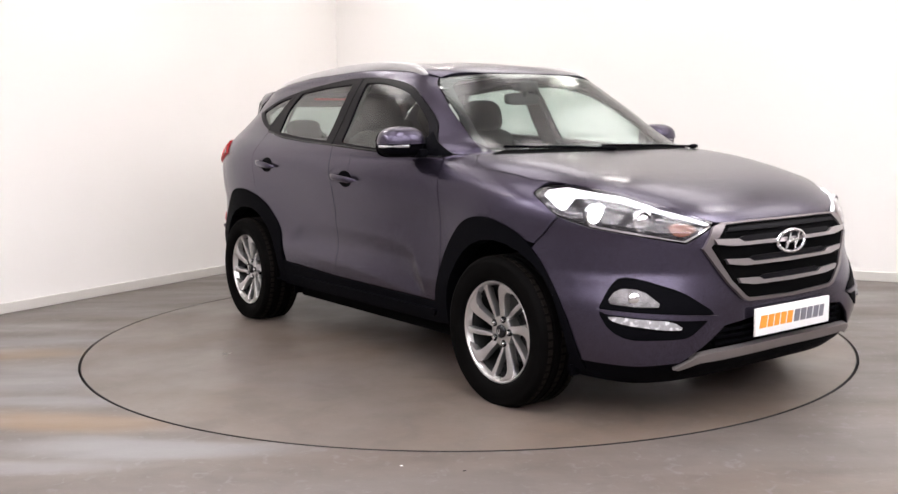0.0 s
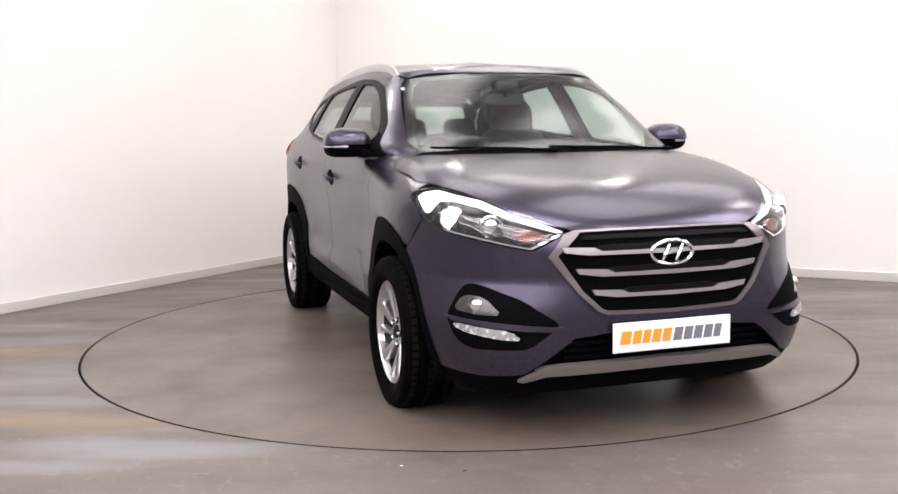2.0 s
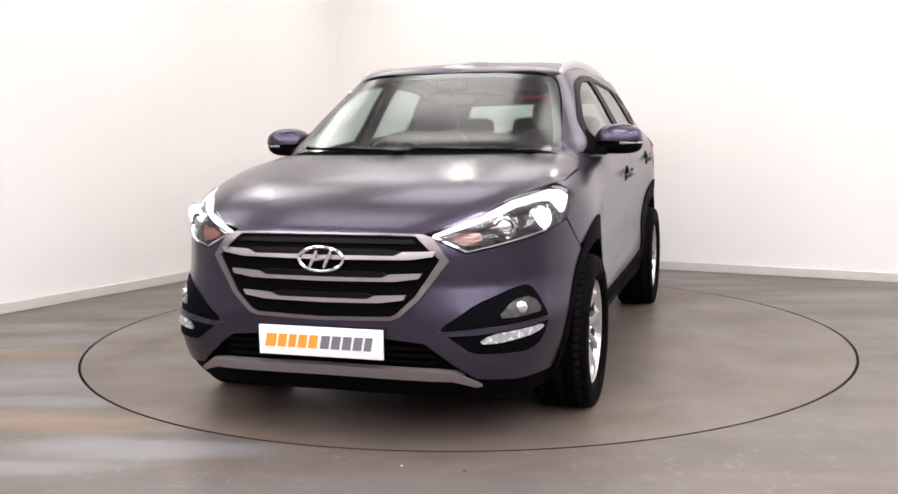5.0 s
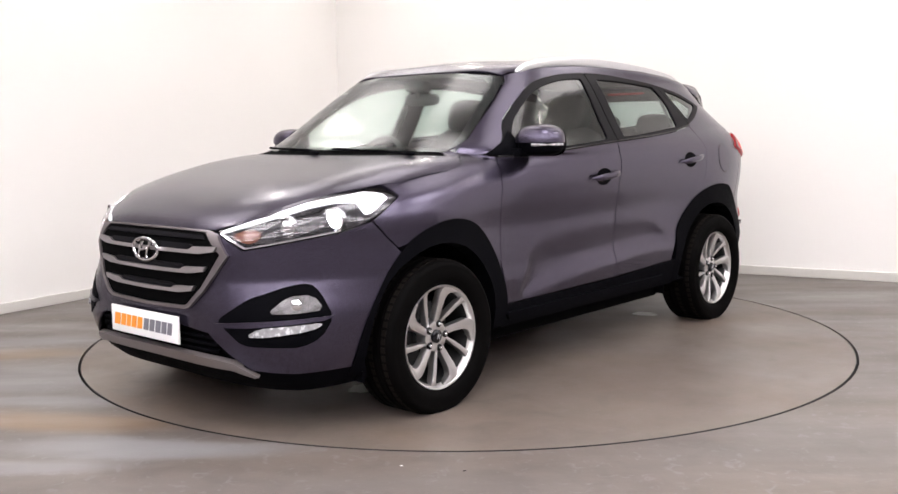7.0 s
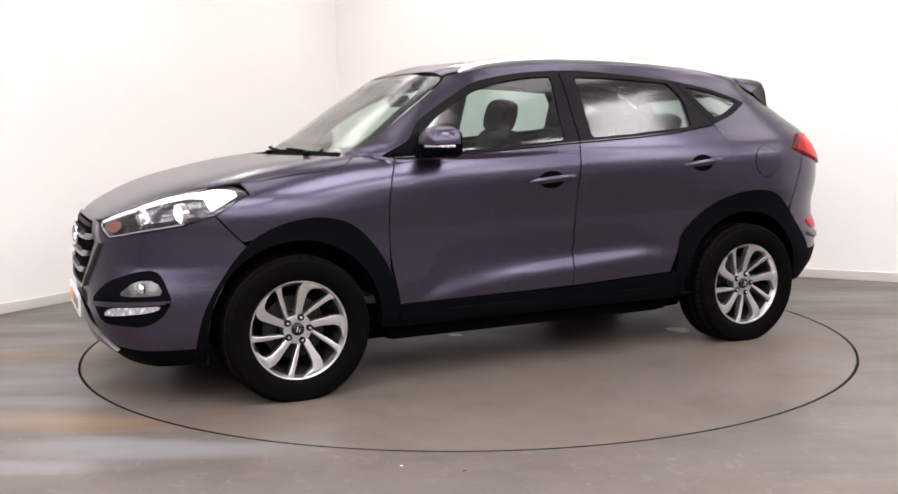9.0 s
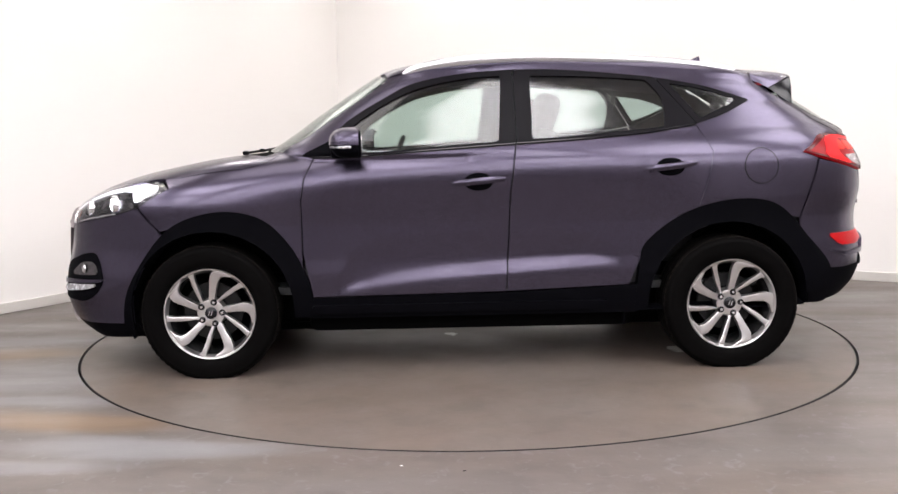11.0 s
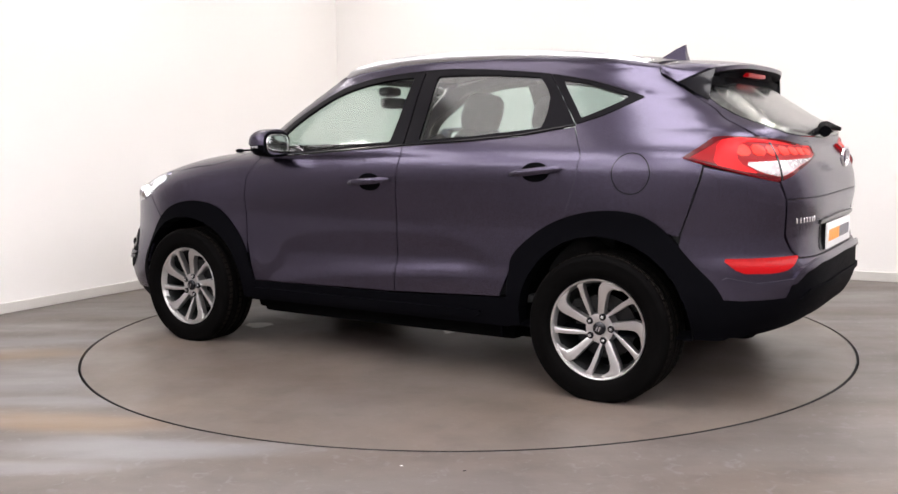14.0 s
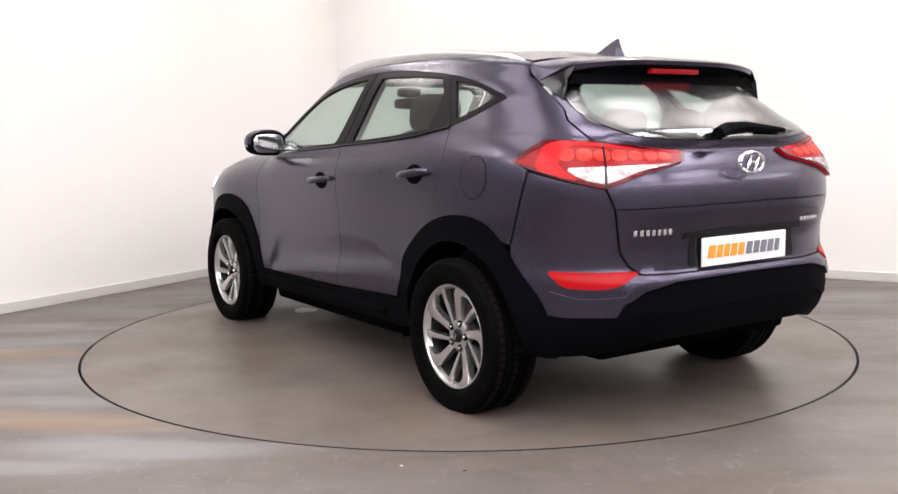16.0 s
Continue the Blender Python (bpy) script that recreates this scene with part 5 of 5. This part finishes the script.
def wheel(name, label):
    hub = tagged(new(name), label)
    tyre = [(0.232, -0.205), (0.255, -0.212), (0.300, -0.222), (0.328, -0.215), (0.342, -0.200), (0.347, -0.170)]
    grooves = []
    for c in (-0.148, -0.110, -0.072, -0.034):
        grooves += [(0.3475, c - 0.006), (0.340, c - 0.004), (0.340, c + 0.004), (0.3475, c + 0.006)]
    tyre += grooves + [(0.346, -0.012), (0.341, 0.010), (0.331, 0.022), (0.318, 0.027), (0.316, 0.0265), (0.300, 0.030), (0.270, 0.028), (0.250, 0.020), (0.240, 0.010), (0.232, 0.002), (0.228, -0.02)]
    bm = lathe(bmesh.new(), tyre, 96)
    for v in bm.verts:
        v.co.z = max(v.co.z, -0.3315)
    ty = part("tyre", bm, RUBBER, hub, "black rubber tyre")
    bm = bmesh.new()
    for k in range(60):
        a = math.tau * k / 60
        for y0, y1, da in ((-0.190, -0.158, 0.03), (-0.026, -0.004, -0.03), (-0.104, -0.078, 0.03)):
            m = Matrix.Rotation(-a, 4, "Y")
            if math.sin(a) < -0.93:
                continue
            box(bm, m @ Vector((0.3460, (y0 + y1) / 2, 0)), (0.005, y1 - y0, 0.024), 0, m)
    part("tread", bm, DUSTY, ty, "dusty tread blocks", False)["kind"] = "stuff"
    rim = part("rim", lathe(bmesh.new(), [(0.228, -0.20), (0.222, -0.19), (0.205, -0.10), (0.208, -0.040), (0.214, -0.022), (0.2205, -0.004), (0.226, 0.006), (0.232, 0.008), (0.235, 0.004), (0.234, -0.006)], 80), ALLOY, hub, "silver alloy rim")
    # barrel and brake disc carry the shade inside the wheel as dark colour
    part("barrel", lathe(bmesh.new(), [(0.2035, -0.19), (0.2035, -0.045), (0.2125, -0.022)], 64), ALLOY_SHADED, rim)
    part("brake_disc", lathe(bmesh.new(), [(0.0, -0.085), (0.07, -0.080), (0.08, -0.095), (0.150, -0.095), (0.150, -0.115), (0.0, -0.115)], 48), ALLOY_SHADED, hub, "steel brake disc, darkened for the shade behind the spokes")
    part("wheel_back", lathe(bmesh.new(), [(0.0, -0.17), (0.204, -0.17)], 40), DARK, hub)
    bm = lathe(bmesh.new(), [(0.0, -0.030), (0.030, -0.030), (0.052, -0.024), (0.068, -0.028), (0.074, -0.045), (0.074, -0.08)], 40)
    part("hub_face", bm, ALLOY, hub)

    def polar(r, a):
        return (r * math.sin(radians(a)), r * math.cos(radians(a)))

    def spoke(pts, depth, dish):
        bm = bmesh.new()

        def lift(u, v, d):
            r = math.hypot(u, v)
            y = -0.028 + 0.030 * min(1, max(0, (r - 0.06) / 0.16)) - dish + d
            return Vector((-u, y, v))
        return prism(bm, pts, lift, depth, 0.0065)

    for k in range(5):
        a = 72 * k + 4
        wide = [polar(0.058, a - 14), polar(0.085, a - 10), polar(0.13, a - 5.5), polar(0.17, a - 4), polar(0.195, a - 2.5), polar(0.216, a + 1), polar(0.226, a + 4), polar(0.226, a + 14), polar(0.226, a + 26), polar(0.219, a + 29), polar(0.211, a + 24), polar(0.203, a + 18), polar(0.192, a + 14), polar(0.172, a + 11.5), polar(0.13, a + 11), polar(0.085, a + 13), polar(0.058, a + 14)]
        part("spoke", spoke(wide, 0.034, 0.0), ALLOY, rim)
        b = a + 38
        thin = [polar(0.058, b - 27), polar(0.09, b - 11.5), polar(0.13, b - 5.5), polar(0.17, b - 1.5), polar(0.205, b + 1.5), polar(0.226, b + 1), polar(0.226, b + 12), polar(0.205, b + 9.0), polar(0.17, b + 6.8), polar(0.13, b + 5), polar(0.09, b - 0.5), polar(0.058, b - 9)]
        part("spoke", spoke(thin, 0.034, 0.006), ALLOY, rim)
        x, z = polar(0.057, a + 12)
        part("lug_nut", lathe(bmesh.new(), [(0.0, -0.012), (0.006, -0.012), (0.008, -0.016), (0.008, -0.032)], 10, centre=(-x, 0, z)), CHROME, hub)
        part("nut_well", lathe(bmesh.new(), [(0.0, -0.0225), (0.0165, -0.0225), (0.0175, -0.030)], 14, centre=(-x, 0, z)), GLOSS, hub)
    cap = part("centre_cap", lathe(bmesh.new(), [(0.0, -0.012), (0.022, -0.014), (0.030, -0.020), (0.031, -0.034)], 32), GLOSS, hub, "black centre cap")
    bm = bmesh.new()
    tube(bm, [(0.010, -0.011, -0.010), (0.002, -0.0105, 0.012)], 0.003, 6)
    tube(bm, [(-0.002, -0.0105, -0.012), (-0.010, -0.011, 0.010)], 0.003, 6)
    part("cap_mark", bm, CHROME, cap)
    return hub


def wheels():
    w = wheel("wheel", "silver ten-spoke alloy wheel with black tyre")
    w.parent = car
    w.matrix_basis = pose(1.338, 0.920, 0.332)
    for x, s in ((-1.342, 1), (1.338, -1), (-1.342, -1)):
        copy_thing(w, pose(x, 0.920 * s, 0.332, 0, 0, 0 if s > 0 else 180)).parent = car
    for cx in (1.328, -1.338):
        for s in BOTH:
            bm = lathe(bmesh.new(), [(0.43, 0.0), (0.43, 0.36), (0.0, 0.36)], 40, radians(-3), radians(186), (cx, 0.50, 0.338))
            bmesh.ops.transform(bm, matrix=Matrix.Translation((0, 1.36, 0)) @ Matrix.Diagonal((1, -1, 1, 1)) if s > 0 else Matrix.Translation((0, -1.36, 0)), verts=bm.verts)
            part("wheel_liner", bm, DARK, car)


def underside():
    for name, centre, size in (("undertray", (0.0, 0, 0.295), (1.70, 1.58, 0.19)), ("floor_tunnel", (-0.02, 0, 0.255), (2.3, 1.10, 0.19)), ("engine_undertray", (1.38, 0, 0.345), (1.20, 1.20, 0.27)), ("boot_floor", (-1.40, 0, 0.40), (1.10, 1.20, 0.24))):
        part(name, box(bmesh.new(), centre, size, 0.04), DARK, car)
    bm = box(bmesh.new(), (-1.60, 0.06, 0.30), (0.30, 0.62, 0.17), 0.05)
    part("silencer", bm, DARK, car)
    for s in BOTH:
        part("mud_flap", box(bmesh.new(), (-0.80, s * 0.80, 0.262), (0.012, 0.10, 0.07), 0.004), PLASTIC, car)
        part("mud_flap", box(bmesh.new(), (1.745, s * 0.80, 0.222), (0.012, 0.10, 0.05), 0.004), PLASTIC, car)
    box_in = bmesh.new()
    box(box_in, (1.50, 0, 0.70), (0.80, 1.05, 0.40), 0.05)
    part("engine_block", box_in, DARK, car)


def seat(y):
    lean = Matrix.Rotation(radians(-17), 4, "Y")
    s = part("front_seat", blob(bmesh.new(), (-0.02, y, 0.63), (0.27, 0.25, 0.11), 0.45), FABRIC, car, "dark fabric front seat")
    part("backrest", blob(bmesh.new(), (-0.35, y, 0.92), (0.085, 0.25, 0.34), 0.45, turn=lean), FABRIC, s)
    for e in BOTH:
        part("bolster", blob(bmesh.new(), (-0.30, y + e * 0.21, 0.90), (0.085, 0.05, 0.28), 0.6, turn=lean), FABRIC, s)
    part("headrest", blob(bmesh.new(), (-0.440, y, 1.330), (0.070, 0.145, 0.108), 0.6, turn=lean), FABRIC, s)
    bm = bmesh.new()
    for e in BOTH:
        tube(bm, [(-0.41, y + e * 0.06, 1.18), (-0.435, y + e * 0.06, 1.28)], 0.007, 8)
    part("headrest_post", bm, CHROME, s)


def cabin_fittings():
    for y in (0.40, -0.40):
        seat(y)
    bench = part("rear_bench", blob(bmesh.new(), (-1.00, 0, 0.62), (0.26, 0.66, 0.12), 0.35), FABRIC, car, "dark fabric rear bench")
    lean = Matrix.Rotation(radians(-22), 4, "Y")
    part("bench_back", blob(bmesh.new(), (-1.33, 0, 0.92), (0.08, 0.64, 0.29), 0.3, turn=lean), FABRIC, bench)
    for y in (0.40, 0.0, -0.40):
        part("headrest", blob(bmesh.new(), (-1.46, y, 1.255), (0.052, 0.125, 0.075), 0.55, turn=lean), FABRIC, bench)
    bm = bmesh.new()
    box(bm, (0.80, 0, 0.93), (0.46, 1.46, 0.30), 0.07, Matrix.Rotation(radians(6), 4, "Y"), 4)
    box(bm, (0.60, 0, 0.72), (0.24, 1.40, 0.30), 0.06, None, 3)
    dash = part("dashboard", bm, INNER, car, "dark moulded dashboard")
    part("instrument_hood", blob(bmesh.new(), (0.62, -0.37, 1.075), (0.12, 0.19, 0.055), 0.7), INNER, dash)
    part("centre_console", box(bmesh.new(), (0.15, 0, 0.62), (0.95, 0.24, 0.26), 0.05, None, 3), INNER, car)
    c, tilt = Vector((0.43, -0.37, 1.035)), Matrix.Rotation(radians(-24), 4, "Y")
    bm = tube(bmesh.new(), [c + tilt @ Vector((0, 0.185 * math.cos(a), 0.185 * math.sin(a))) for a in (k * math.tau / 36 for k in range(36))], 0.016, 8, closed=True)
    sw = part("steering_wheel", bm, INNER, car, "dark leather steering wheel")
    bm = blob(bmesh.new(), c, (0.03, 0.075, 0.06), 0.8, turn=tilt)
    for a in (10, 170, 270):
        tube(bm, [c + tilt @ Vector((0, 0.05 * math.cos(radians(a)), 0.05 * math.sin(radians(a)))), c + tilt @ Vector((0, 0.18 * math.cos(radians(a)), 0.18 * math.sin(radians(a))))], 0.014, 8)
    part("wheel_spokes", bm, INNER, sw)
    mirror = part("inside_mirror", blob(bmesh.new(), (0.44, 0, 1.415), (0.028, 0.122, 0.034), 0.5), INNER, car, "dark rear-view mirror")
    part("mirror_stem", tube(bmesh.new(), [(0.46, 0, 1.43), (0.50, 0, 1.50)], 0.014, 8), INNER, mirror)
    part("sensor_box", blob(bmesh.new(), (0.47, 0, 1.487), (0.05, 0.075, 0.03), 0.6), INNER, mirror)
    bm = box(bmesh.new(), (-0.30, 0, 0.42), (2.7, 1.58, 0.04), 0.01)
    part("cabin_floor", bm, INNER, car)
    panel("boot_trim", INNER, car, [("tail", mirrored([(0.0, 1.165), (25.0, 1.165), (45.0, 1.17), (62.0, 1.17), (62.0, 0.9), (50.0, 0.6), (0.0, 0.6)]))], out=-0.04, thick=0.0, soft=0, cell=0.08)
    bm = box(bmesh.new(), (-1.72, 0, 0.93), (0.62, 1.20, 0.03), 0.01)
    part("parcel_shelf", bm, INNER, car)
    p = on_body("front", [(-0.585, 1.468)])[0]
    turn = Matrix.Rotation(radians(-58), 4, "Y")
    part("screen_sticker", box(bmesh.new(), (p[0] - 0.012, p[1], p[2]), (0.002, 0.05, 0.02), 0, turn), STICKER, car)


doors_and_sides()
bonnet_roof_screens()
front_end()
rear_end()
roof_fittings()
mirrors()
wipers()
wheels()
underside()
cabin_fittings()
for ob in car.children:
    ob.matrix_basis = SHIFT @ ob.matrix_basis


def motions():
    """The turntable starts from a slow creep and then turns evenly, with the car on it."""
    turn = [(0, -53.08), (0.5, -55.23), (1, -59.22), (1.5, -64.55), (2, -70.56), (2.5, -76.62), (3, -82.65), (3.5, -88.68), (4, -94.68), (4.5, -100.67), (5, -106.64), (5.5, -112.59), (6, -118.53), (6.5, -124.46), (7, -130.37), (7.5, -136.27), (8, -142.16), (8.5, -148.03), (9, -153.89), (9.5, -159.74), (10, -165.58), (10.5, -171.41), (11, -177.22), (11.5, -183.03), (12, -188.83), (12.5, -194.62), (13, -200.41), (13.5, -206.18), (14, -211.95), (14.5, -217.71), (15, -223.47), (15.5, -229.22), (16, -234.96)]
    rows = [(t, pose(0, 0, 0, 0, 0, a)) for t, a in turn]
    walk(car, rows)
    walk(turntable, rows)


motions()
